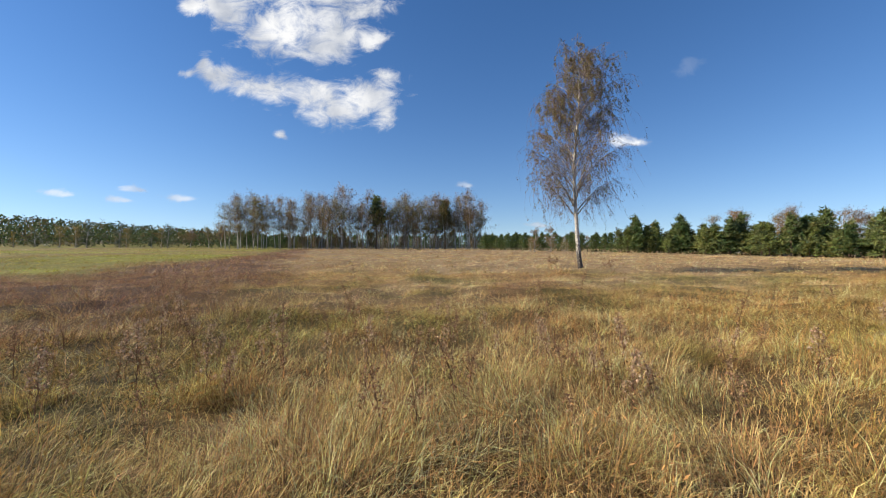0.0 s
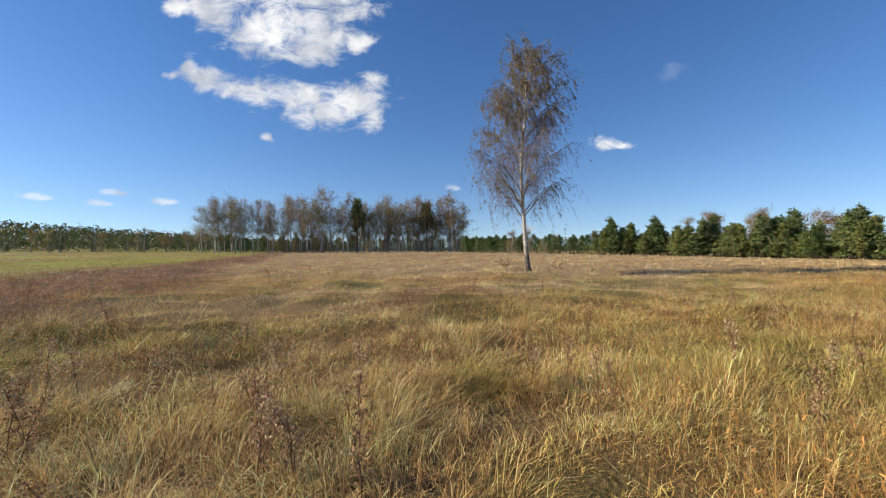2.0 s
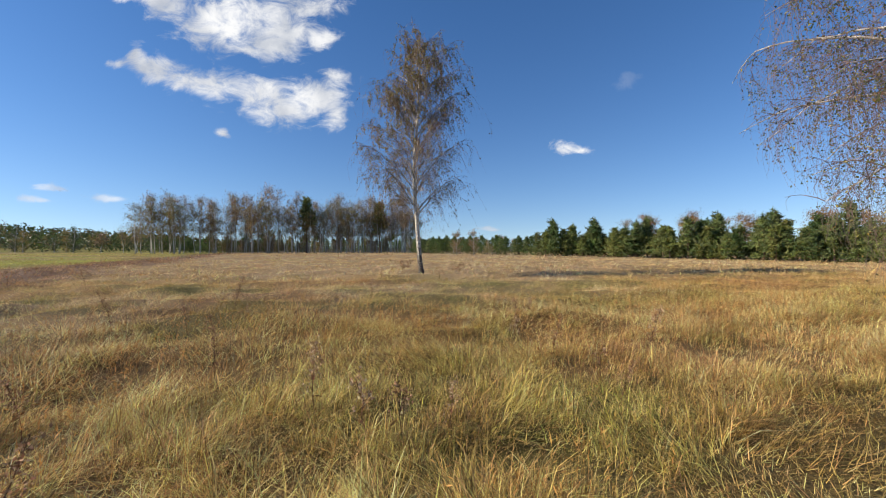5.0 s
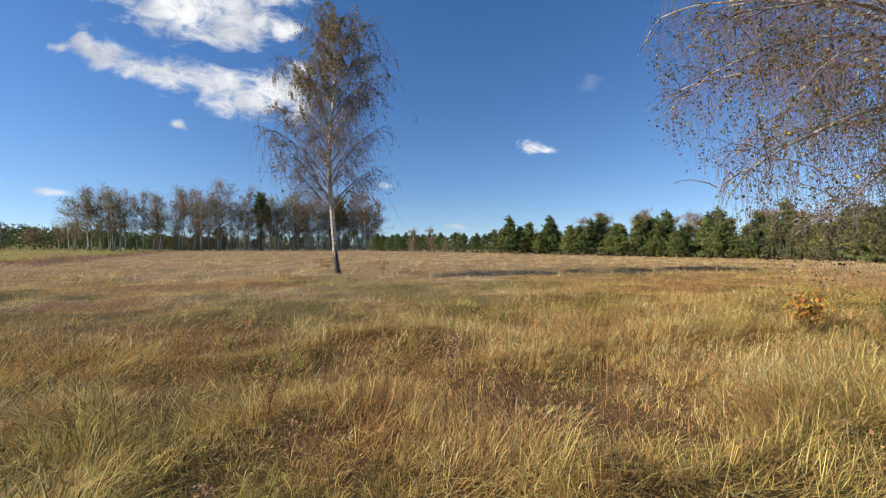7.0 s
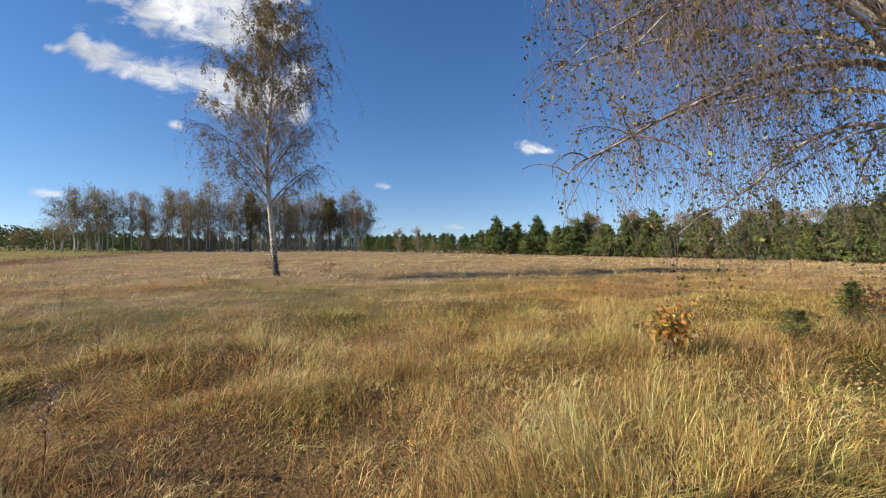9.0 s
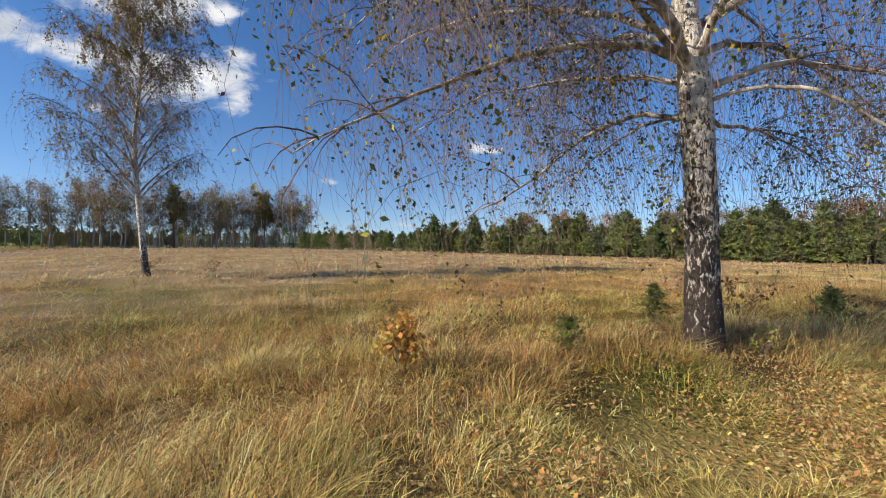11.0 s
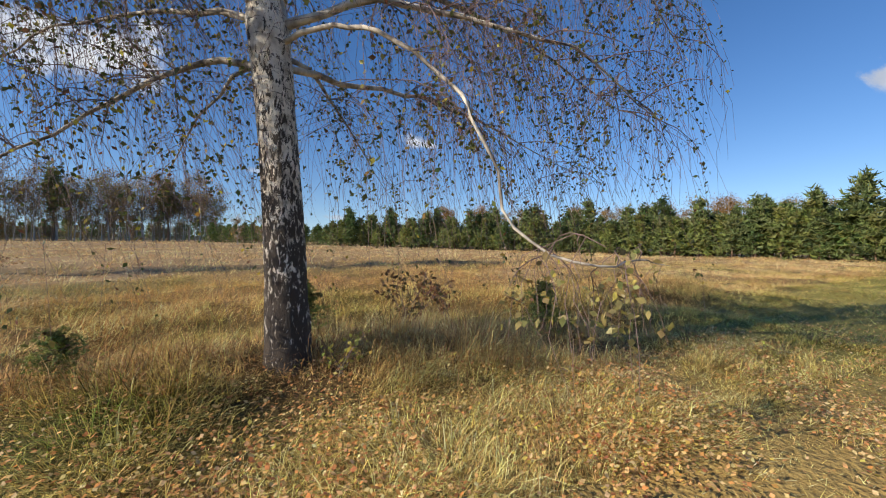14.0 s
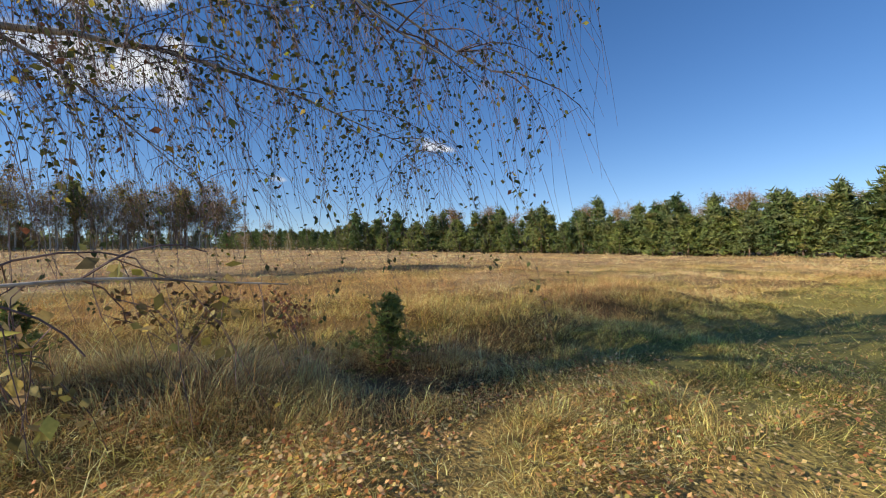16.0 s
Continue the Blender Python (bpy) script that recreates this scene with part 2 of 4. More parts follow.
def graded(lo, mid_a, mid_b, hi, fine, coarse):
    core = np.arange(mid_a, mid_b, fine)
    out = np.cumsum(fine * 1.09 ** np.arange(coarse))
    left, right = (mid_a - out)[::-1], mid_b + out
    return np.concatenate([[lo], left[left > lo], core, right[right < hi], [hi]])


gx, gy = graded(-2600, -14, 34, 2600, 0.4, 85), graded(-2600, 0, 22, 2600, 0.4, 85)
GX, GY = np.meshgrid(gx, gy)
turf = Soup()
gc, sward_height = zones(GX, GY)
# thatch tone, darkened near by and under taller grass as shade between blades
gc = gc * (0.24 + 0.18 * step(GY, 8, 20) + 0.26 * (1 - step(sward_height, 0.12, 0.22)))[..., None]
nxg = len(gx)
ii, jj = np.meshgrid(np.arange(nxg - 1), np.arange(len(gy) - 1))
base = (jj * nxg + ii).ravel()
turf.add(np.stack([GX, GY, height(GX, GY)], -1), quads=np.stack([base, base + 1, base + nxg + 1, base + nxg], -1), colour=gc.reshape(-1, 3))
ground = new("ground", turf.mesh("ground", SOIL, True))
tagged(ground, "meadow ground under dry straw-coloured autumn grass", "ground", kind="structure")


def walk_line(x):
    """Where the trodden line runs, as y over x."""
    return np.interp(x, [-4, 0, 6.5, 10.5, 14.4, 18.4, 30], [-1.5, -0.6, 1.0, 3.1, 3.65, 3.1, 3.5])


def sward(name, label, x, y, wide, tallness=1.0, tuft=0.14, simple=False, matted=0.78):
    """One stand of grass: tussocks whose blades arch outwards from their hearts."""
    clump = patchy(x, y, 0.35) * 0.6 + patchy(x, y, 0.9) * 0.4
    ok = rng.random(len(x)) < -0.1 + 1.9 * clump
    x, y, clump = x[ok], y[ok], clump[ok]
    k = len(x)
    sx, sy = x + 0.5 * tuft * patchy(x, y, 0.6), y + 0.5 * tuft * patchy(x + 9, y, 0.6)
    i, j = np.floor(sx / tuft).astype(int), np.floor(sy / tuft).astype(int)
    draw = lambda a, b: LATTICE[(i * a + j * 7 + b) % 256, (j * a + i * 11 + b * 3) % 256]
    hx, hy = (i + 0.2 + 0.6 * draw(1, 5)) * tuft, (j + 0.2 + 0.6 * draw(3, 17)) * tuft
    bulk, tone, species = draw(5, 29), draw(9, 41), draw(13, 53)
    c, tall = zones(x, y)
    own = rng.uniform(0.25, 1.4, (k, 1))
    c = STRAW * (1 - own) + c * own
    c = np.where((species > 0.92)[:, None], c * 0.5 + GREEN * 0.5, c)
    c = np.where((species < 0.16)[:, None], c * 0.55 + RUST * 0.45, c)
    z = height(x, y) - 0.01
    swell = patchy(x - 5, y + 3, max(0.55, 2.5 * tuft))
    h = tall * tallness * rng.uniform(0.35, 1.15, k) * (0.3 + 1.3 * clump) * (0.55 + 0.7 * bulk) * (0.35 + 1.25 * swell)
    flat = rng.random(k) < np.where(tall < 0.19, 0.93, matted)
    lean = np.where(flat, rng.uniform(0.8, 1.9, k), rng.uniform(0.35, 1.1, k)) * h
    out = np.arctan2(sy - hy, sx - hx) + rng.normal(size=k) * 0.6
    swept = 6.28 * patchy(x + 31, y - 8, 0.9) - 3.0
    az = np.where(rng.random(k) < 0.45, swept + rng.normal(size=k) * 0.5, out)
    h = np.where(flat, h * rng.uniform(0.3, 0.75, k), h)
    face = az + np.pi / 2 + rng.normal(size=k) * 0.7
    w = wide * rng.uniform(0.5, 1.4, k)
    lx, ly = np.cos(az) * lean, np.sin(az) * lean
    fx, fy = np.cos(face) * w, np.sin(face) * w
    col = c * (np.interp(rng.integers(0, 5, k), range(5), [0.32, 0.6, 0.95, 1.4, 1.8] if tuft < 0.25 else [0.7, 0.85, 1.0, 1.15, 1.3]) * rng.uniform(0.85, 1.15, k) * (0.62 + 0.4 * tone + 0.5 * patchy(x + 3, y, max(0.4, 2 * tuft))))[:, None] * (1 + 0.07 * rng.normal(size=(k, 3)))
    col = np.clip(col, 0.01, 0.8)
    P = lambda px, py, pz: np.stack([px, py, pz], -1)
    s = Soup()
    if simple:
        v = np.stack([P(x - fx, y - fy, z), P(x + fx, y + fy, z), P(x + lx, y + ly, z + h)], 1)
        s.add(v, tris=np.arange(k * 3).reshape(-1, 3), colour=np.repeat(col, 3, axis=0))
    else:
        mx, my, mz = x + lx * 0.36, y + ly * 0.36, z + h * 0.72
        v = np.stack([P(x - fx, y - fy, z), P(x + fx, y + fy, z), P(mx + fx * 0.8, my + fy * 0.8, mz), P(mx - fx * 0.8, my - fy * 0.8, mz), P(x + lx, y + ly, z + h)], 1)
        o = np.arange(k)[:, None] * 5
        s.add(v, tris=o + np.array([[3, 2, 4]]), quads=o + np.array([[0, 1, 2, 3]]), colour=np.repeat(col, 5, axis=0))
    ob = new(name, s.mesh(name, GRASS))
    return tagged(ob, label, "grass", kind="stuff")


def strip(k, x0, x1, near, far, power=1.0):
    """Scattered spots beside the walk, between two distances from it."""
    x = rng.uniform(x0, x1, k)
    return x, walk_line(x) + near + (far - near) * rng.random(k) ** power


def field(k, xs, ys, clear=None):
    x, y = rng.uniform(*xs, k), rng.uniform(*ys, k)
    if clear is None:
        return x, y
    ok = y > walk_line(x) + clear
    return x[ok], y[ok]


def seed_culms(k):
    """Thin flowering stalks of the meadow grass with brown plumes."""
    x, y = strip(k, -7, 16, 1.6, 9.0, 1.3)
    x2, y2 = field(k // 2, (12, 28), (7.6, 15))
    x, y = np.concatenate([x, x2]), np.concatenate([y, y2])
    c, tall = zones(x, y)
    ok = (tall > 0.2) & (rng.random(len(x)) < -0.3 + 2.0 * patchy(x - 17, y, 1.4))
    x, y, c, tall = x[ok], y[ok], c[ok], tall[ok]
    k = len(x)
    h = tall * rng.uniform(1.1, 1.9, k)
    az, lean = rng.normal(0.1, 1.2, k), rng.uniform(0.05, 0.35, k) * h
    foot = np.stack([x, y, height(x, y)], -1)
    tip = foot + np.stack([np.cos(az) * lean, np.sin(az) * lean, h], -1)
    side = np.stack([np.sin(az), -np.cos(az), np.zeros(k)], -1) * 0.0014
    col = np.clip(c * np.array([0.85, 0.72, 0.62]) * rng.uniform(0.5, 1.2, (k, 1)), 0.02, 0.8)
    s = Soup()
    s.add(np.stack([foot - side, foot + side, tip + side * 0.5, tip - side * 0.5], 1), quads=np.arange(k * 4).reshape(-1, 4), colour=np.repeat(col, 4, axis=0))
    for f in (0.80, 0.89, 0.97):
        p = foot + (tip - foot) * f
        s.leaves(p + rng.normal(size=(k, 3)) * 0.004, rng.uniform(0.03, 0.055, k), np.clip(col * 1.1, 0.02, 0.8), -1.6, 0.22)
    ob = new("seed_stalks", s.mesh("seed_stalks", GRASS))
    return tagged(ob, "thin brown grass stalks with feathery seed plumes", "grass", kind="stuff")


sward("meadow_grass", "dry golden knee-high meadow grass in tussocks", *strip(260000, -7, 27, 1.7, 4.8, 1.2), 0.0025)
sward("meadow_grass", "short matted dry grass beneath the taller stand", *strip(190000, -7, 27, 1.2, 5.2), 0.0032, 0.45, simple=True, matted=0.8)
sward("meadow_grass", "dry golden meadow grass with green tufts", *strip(270000, -12, 32, 4.4, 9.5, 1.2), 0.0044, tuft=0.2, simple=True)
sward("meadow_grass", "dry golden meadow grass swept by wind", *field(260000, (-22, 48), (7.0, 20), 9.2), 0.0052, tuft=0.3, simple=True)
sward("meadow_grass", "pale straw meadow grass far across the field", *field(170000, (-55, 75), (20, 60)), 0.02, tuft=0.6, simple=True)
sward("meadow_grass", "pale straw grass at the field's far side", *field(60000, (-130, 90), (60, 175)), 0.07, 1.1, 1.5, simple=True)
sward("meadow_grass", "pale straw grass towards the pines", *field(45000, (46, 76), (1.5, 20.0)), 0.014, tuft=0.4, simple=True)
sward("meadow_grass", "dry grass behind the line walked", *strip(50000, -6, 30, -6.0, -0.7), 0.007, simple=True)
sward("meadow_grass", "mixed green and straw grass beside the track", *field(90000, (27, 48), (1.5, 13.2)), 0.007, tuft=0.25, simple=True)
sward("meadow_grass", "trodden dry grass along the line walked", *strip(110000, -4, 29, -0.6, 2.0), 0.0028, 0.75, simple=True, matted=0.75)
seed_culms(8000)

# ---------- trees ----------


def bough(p, az, el, length, droop, n=9, wobble=0.10):
    """Points of a limb that starts at p and bends down by droop degrees along its way."""
    pts = [np.array(p, float)]
    for k in range(n):
        e = radians(el - droop * ((k + 0.5) / n) ** 1.3)
        a = radians(az) + wobble * rng.normal()
        d = np.array([math.cos(e) * math.cos(a), math.cos(e) * math.sin(a), math.sin(e) + 0.04 * rng.normal()])
        pts.append(pts[-1] + d * length / n)
    return np.array(pts)


def smooth_line(points, n=14):
    """A rounded line through a few given points."""
    p = np.array(points, float)
    t, k = np.linspace(0, len(p) - 1, n), np.arange(len(p))
    q = np.stack([np.interp(t, k, p[:, i]) for i in range(3)], -1)
    for _ in range(2):
        q[1:-1] = 0.25 * q[:-2] + 0.5 * q[1:-1] + 0.25 * q[2:]
    return q


def weeping(limbs, twigs, leaves, per_metre, reach, leaf_rate, leaf_size, palette, keep=None, twig_r=0.004, side=3, crown=None, leafy=None):
    """Side branches with hanging twigs and their leaves along each limb."""
    for pts, r0 in limbs:
        seg = np.linalg.norm(np.diff(pts, axis=0), axis=1)
        total = seg.sum()
        lines = [(pts, 0.35)]
        for _ in range(int(total * side)):
            k = rng.integers(len(pts) // 4, len(pts))
            out = pts[min(k + 1, len(pts) - 1)] - pts[max(k - 1, 0)]
            az = math.degrees(math.atan2(out[1], out[0])) + rng.normal() * 55
            b = bough(pts[k], az, rng.uniform(-25, 45), total * rng.uniform(0.12, 0.36), 60, 5, 0.2)
            if keep is not None and not keep(b).all():
                continue
            twigs.tube(b, np.linspace(max(r0 * 0.3, twig_r * 1.6), twig_r, len(b)), 4)
            lines.append((b, 0.1))
        for line, frm in lines:
            ln = np.linalg.norm(np.diff(line, axis=0), axis=1).sum()
            for _ in range(max(1, int(ln * per_metre))):
                t = rng.uniform(frm, 1) * (len(line) - 1)
                i = min(int(t), len(line) - 2)
                p = line[i] + (line[i + 1] - line[i]) * (t - i)
                n = 5
                drop = rng.gamma(2.2, 0.24) * reach + 0.12
                az, s = rng.uniform(0, 6.28), rng.uniform(0.15, 0.75) * drop
                u = np.linspace(0, 1, n)
                q = p + np.stack([math.cos(az) * s * np.sqrt(u) + 0.16 * drop * u ** 2, math.sin(az) * s * np.sqrt(u), -drop * u ** 1.4], -1)
                q[1:, :2] += rng.normal(size=(n - 1, 2)) * 0.04 * drop
                if keep is not None and not keep(q).all():
                    continue
                twigs.tube(q, np.linspace(twig_r, twig_r * 0.45, n), 3)
                m = rng.poisson(leaf_rate * drop * rng.choice([0, 0.2, 0.6, 1.2, 3.0]) * (leafy(p) if leafy else 1.0))
                if m:
                    nodes = rng.uniform(0.1, 1, 3)
                    tt = np.clip(rng.choice(nodes, m) + rng.normal(size=m) * 0.07, 0.03, 0.999) * (n - 1)
                    k = np.minimum(tt.astype(int), n - 2)
                    c = q[k] + (q[k + 1] - q[k]) * (tt - k)[:, None] + rng.normal(size=(m, 3)) * 0.035
                    leaves.leaves(c, leaf_size * rng.uniform(0.6, 1.3, m), tones(m, palette), hang=0.8)


AUTUMN = [(4, 0.12, 0.14, 0.045), (2, 0.18, 0.17, 0.055), (0.8, 0.28, 0.19, 0.06), (1.2, 0.50, 0.43, 0.07), (1, 0.20, 0.10, 0.06), (4, 0.08, 0.10, 0.04)]

RUSSET = [(4, 0.22, 0.20, 0.07), (2, 0.28, 0.20, 0.09), (1.5, 0.26, 0.16, 0.08), (1, 0.36, 0.31, 0.10)]
PALE = [(3, 0.40, 0.33, 0.14), (2, 0.28, 0.22, 0.09), (2, 0.18, 0.17, 0.06), (1, 0.52, 0.44, 0.12)]


def fork_birch(x, y):
    """The old birch beside the walk."""
    t = thing("birch_tree", x, y, float(height(x, y)) - 0.20, "old weeping silver birch with fissured white bark and sparse autumn leaves", "tree")
    rings = 64
    u = np.linspace(0, 1, rings)
    zz = u * 12.0
    px = 0.05 * np.sin(zz * 0.9) - 0.07 * zz + 0.004 * zz ** 2
    py = 0.02 * zz + 0.03 * np.sin(zz * 1.3 + 1)
    rad = np.interp(zz, [0, 0.25, 1.0, 2.4, 3.3, 3.7, 6, 12], [0.27, 0.21, 0.18, 0.165, 0.18, 0.135, 0.10, 0.02])
    core = np.stack([px, py, zz], -1)
    at = lambda h: np.array([np.interp(h, zz, px), np.interp(h, zz, py), h])
    bole = Soup()
    bole.tube(core, rad, 28, 0.028)
    part("trunk", bole, BARK_BIG, t, "thick birch trunk, white above and black-fissured at the foot", True)
    lines, high = [], []

    def limb(points, r, n=16, stray=0.028):
        q = smooth_line(points, n)
        q[2:] += np.cumsum(rng.normal(size=(n - 2, 3)) * stray, axis=0)
        s = Soup()
        s.tube(q, r * 0.78 * (1 - 0.9 * np.linspace(0, 1, n) ** 0.75), 9, 0.05)
        part("limb", s, BARK_LIMB, t, smooth=True)
        lines.append((q, r * 0.4))

    limb([at(3.45), (-0.7, 0.05, 3.72), (-1.7, 0.2, 3.68), (-2.75, 0.32, 3.3), (-3.9, 0.5, 2.85), (-4.7, 0.6, 2.4)], 0.085)
    limb([at(3.35), (-0.8, -0.2, 3.85), (-1.9, -0.3, 4.5), (-3.2, -0.1, 5.0), (-4.6, 0.2, 4.7)], 0.10)
    limb([at(2.85), (-0.5, 0.4, 3.02), (-1.0, 0.6, 2.8), (-1.5, 0.72, 2.42), (-2.3, 0.85, 1.9), (-2.8, 0.9, 1.6)], 0.055)
    limb([at(3.2), (0.5, -0.35, 3.45), (1.1, -0.7, 3.4), (1.7, -1.0, 3.1), (2.4, -1.2, 2.9), (3.4, -1.2, 2.5)], 0.06)
    limb([at(2.9), (0.7, 0.2, 2.95), (1.6, 0.5, 2.95), (2.8, 0.6, 2.6), (3.8, 0.5, 2.2)], 0.05)
    limb([at(3.6), (0.7, 0.3, 4.0), (1.8, 0.5, 4.25), (3.2, 0.6, 4.1), (4.6, 0.4, 3.4)], 0.08)
    limb([at(3.05), (0.25, -0.45, 3.15), (0.65, -0.8, 3.05), (1.02, -1.1, 2.65), (1.0, -1.5, 2.25), (0.93, -1.82, 1.9), (1.02, -1.92, 1.38), (1.32, -2.38, 1.17), (1.9, -2.22, 1.22), (2.4, -2.1, 1.14)], 0.035, 34, 0.013)
    low = lines[-1]
    limb([at(3.5), (-0.4, -0.7, 4.1), (-0.9, -1.5, 4.6), (-1.6, -2.4, 4.6), (-2.3, -3.0, 4.0)], 0.075)
    limb([at(3.7), (0.3, 0.9, 4.4), (0.3, 2.2, 4.9), (0.2, 3.6, 4.6), (0.1, 4.6, 3.8)], 0.08)
    limb([at(3.8), (-0.8, 0.9, 4.5), (-1.8, 2.0, 4.9), (-2.8, 3.0, 4.8), (-3.4, 3.5, 4.4)], 0.07)
    limb([at(3.9), (0.9, -0.6, 4.6), (2.0, -1.3, 5.1), (3.2, -1.7, 4.9), (4.3, -1.9, 4.0)], 0.075)
    limb([at(4.0), (-0.9, 0.5, 4.7), (-2.0, 1.1, 5.1), (-3.3, 1.7, 4.7), (-4.4, 2.2, 3.7)], 0.07)
    limb([at(3.3), (-0.8, 0.7, 3.5), (-1.9, 1.5, 3.4), (-3.0, 2.3, 2.9)], 0.05)
    limb([at(3.0), (-0.4, 0.5, 2.9), (-0.9, 1.2, 2.4), (-1.3, 1.9, 1.8)], 0.035, 10)
    limb([at(3.1), (0.4, 0.6, 3.0), (1.0, 1.3, 2.7), (1.7, 2.0, 2.1)], 0.04, 10)
    limb([at(3.4), (-1.2, -0.1, 4.0), (-2.6, -0.2, 4.3), (-3.8, -0.4, 3.9), (-4.7, -0.5, 3.2)], 0.06)
    limb([at(4.4), (-1.2, 1.2, 5.6), (-2.4, 2.6, 6.4), (-3.0, 3.6, 6.4), (-3.1, 4.2, 5.7)], 0.06)
    limb([at(5.0), (-0.9, 1.8, 6.4), (-1.4, 3.4, 7.0), (-1.5, 4.6, 6.4)], 0.06)
    limb([at(4.6), (-2.0, 0.6, 6.2), (-3.6, 1.2, 6.9), (-4.8, 1.7, 6.2)], 0.06)
    limb([at(3.9), (1.2, -0.3, 4.9), (2.6, -0.5, 5.2), (3.8, -0.7, 4.6), (4.5, -0.9, 3.6)], 0.06)
    for k in range(18):
        h = 4.3 + k * 0.40
        p = at(h)
        length = max(0.9, 3.7 * (1 - ((h - 4.2) / 9.5)))
        q = bough(p, k * 137.5 + 20, rng.uniform(25, 50), length, 75, 10)
        s = Soup()
        s.tube(q, np.linspace(0.045 * (1.2 - k / 18), 0.006, len(q)), 6, 0.05)
        part("limb", s, BARK_LIMB, t, smooth=True)
        high.append((q, 0.02))

    def keep(q):
        reach = -0.43 * q[:, 0] + 0.90 * q[:, 1]
        if ((q[:, 2] < 1.2 + 1.35 * (reach - 2.4)) & (reach > 2.4)).any():
            return np.array([False])
        low = q[:, 2] < 3.4
        return ~(low & (q[:, 1] < -2.75)) & ~((q[:, 2] < 4.2) & (q[:, 1] < -3.2)) & (q[:, 2] > 0.35) & (np.hypot(q[:, 0], q[:, 1]) < 5.1 + 0.5 * (q[:, 0] > 0)) & ~((q[:, 2] < 5.2) & (q[:, 0] > 1.8) & (q[:, 1] < -2.3 + 0.35 * (q[:, 0] - 1.8)))

    def airy(q):
        return keep(q) if not ((q[:, 1] < -1.7) & (q[:, 2] < 2.3)).any() else np.array([False])

    twigs, leaves = Soup(), Soup()
    weeping(lines, twigs, leaves, 9.0, 2.0, 4.8, 0.05, AUTUMN, airy, 0.0028, 5.5, leafy=lambda p: 1.4 if p[2] > 4.3 else 1.0)
    weeping([(low[0][19:], 0.012)], twigs, leaves, 10.0, 0.75, 10.0, 0.056, PALE, keep, 0.0024, 6.0)
    weeping(high, twigs, leaves, 4.0, 1.4, 5.5, 0.054, AUTUMN, keep, 0.0028, 4.0)
    part("twig_tangle", twigs, BARK_TWIG, t, "thin dark hanging twigs")
    part("foliage", leaves, LEAF, t, "sparse yellow, rust and olive birch leaves")
    return t


def field_birch(x, y):
    """The lone birch out in the field."""
    t = thing("birch_tree", x, y, float(height(x, y)) - 0.05, "tall slender lone silver birch, half bare, in dry meadow", "tree")
    zz = np.linspace(0, 12.3, 40)
    px = -0.36 * (1 - np.exp(-zz / 1.5)) + 0.06 * np.sin(zz * 0.9) + 0.05 * np.clip(zz - 6, 0, 9)
    py = 0.05 * np.sin(zz * 1.1)
    core = np.stack([px, py, zz], -1)
    rad = np.interp(zz, [0, 0.3, 2, 6, 12.4], [0.19, 0.14, 0.115, 0.075, 0.012])
    at = lambda h: np.array([np.interp(h, zz, px), np.interp(h, zz, py), h])
    s = Soup()
    s.tube(core, rad, 14, 0.03)
    part("trunk", s, BARK_YOUNG, t, "white birch trunk with a dark foot", True)
    lines = []
    spec = [(180, 2.9, 52, 3.4, 15), (12, 3.0, 52, 2.8, 20), (205, 3.4, 55, 3.6, 20), (-3, 4.0, 66, 3.6, 40)]
    for k in range(44):
        h = 3.2 + 8.5 * (k / 43) ** 0.9
        spec.append((k * 137.5, h, rng.uniform(48, 66), (3.6 - 1.9 * max(0.0, (h - 4) / 7.8) ** 1.5) * rng.uniform(0.75, 1.1), rng.uniform(20, 50)))
    for az, h, el, length, droop in spec:
        q = bough(at(h), az + rng.normal() * 10, el, length, droop, 9)
        s = Soup()
        s.tube(q, np.linspace(0.045 * (1.15 - h / 16), 0.008, len(q)), 6, 0.04)
        part("limb", s, BARK_LIMB, t, smooth=True)
        lines.append((q, 0.018))

    def leafy(p):
        d = lambda c, r: math.exp(-float(((p - np.array(c)) ** 2).sum()) / (r * r))
        return 0.30 + 2.0 * d((0.1, 0, 11.4), 2.0) + 2.2 * d((-2.3, 0, 8.6), 1.3) + 0.8 * d((-2.6, 0, 5.4), 1.0) + 1.5 * d((2.3, 0, 8.7), 0.9) + 0.8 * d((-0.6, 0, 8.6), 1.0)

    def airy(q):
        return keep(q) if not ((q[:, 1] < -1.7) & (q[:, 2] < 2.3)).any() else np.array([False])

    twigs, leaves = Soup(), Soup()
    weeping(lines, twigs, leaves, 7.0, 1.2, 11.0, 0.075, RUSSET, None, 0.0042, 7.0, leafy=leafy)
    t.scale = (1.04, 1.04, 1.09)
    part("twig_tangle", twigs, BARK_TWIG, t, "fine purple-brown hanging twigs")
    part("foliage", leaves, LEAF, t, "olive and rust leaf clumps at the top")
    return t


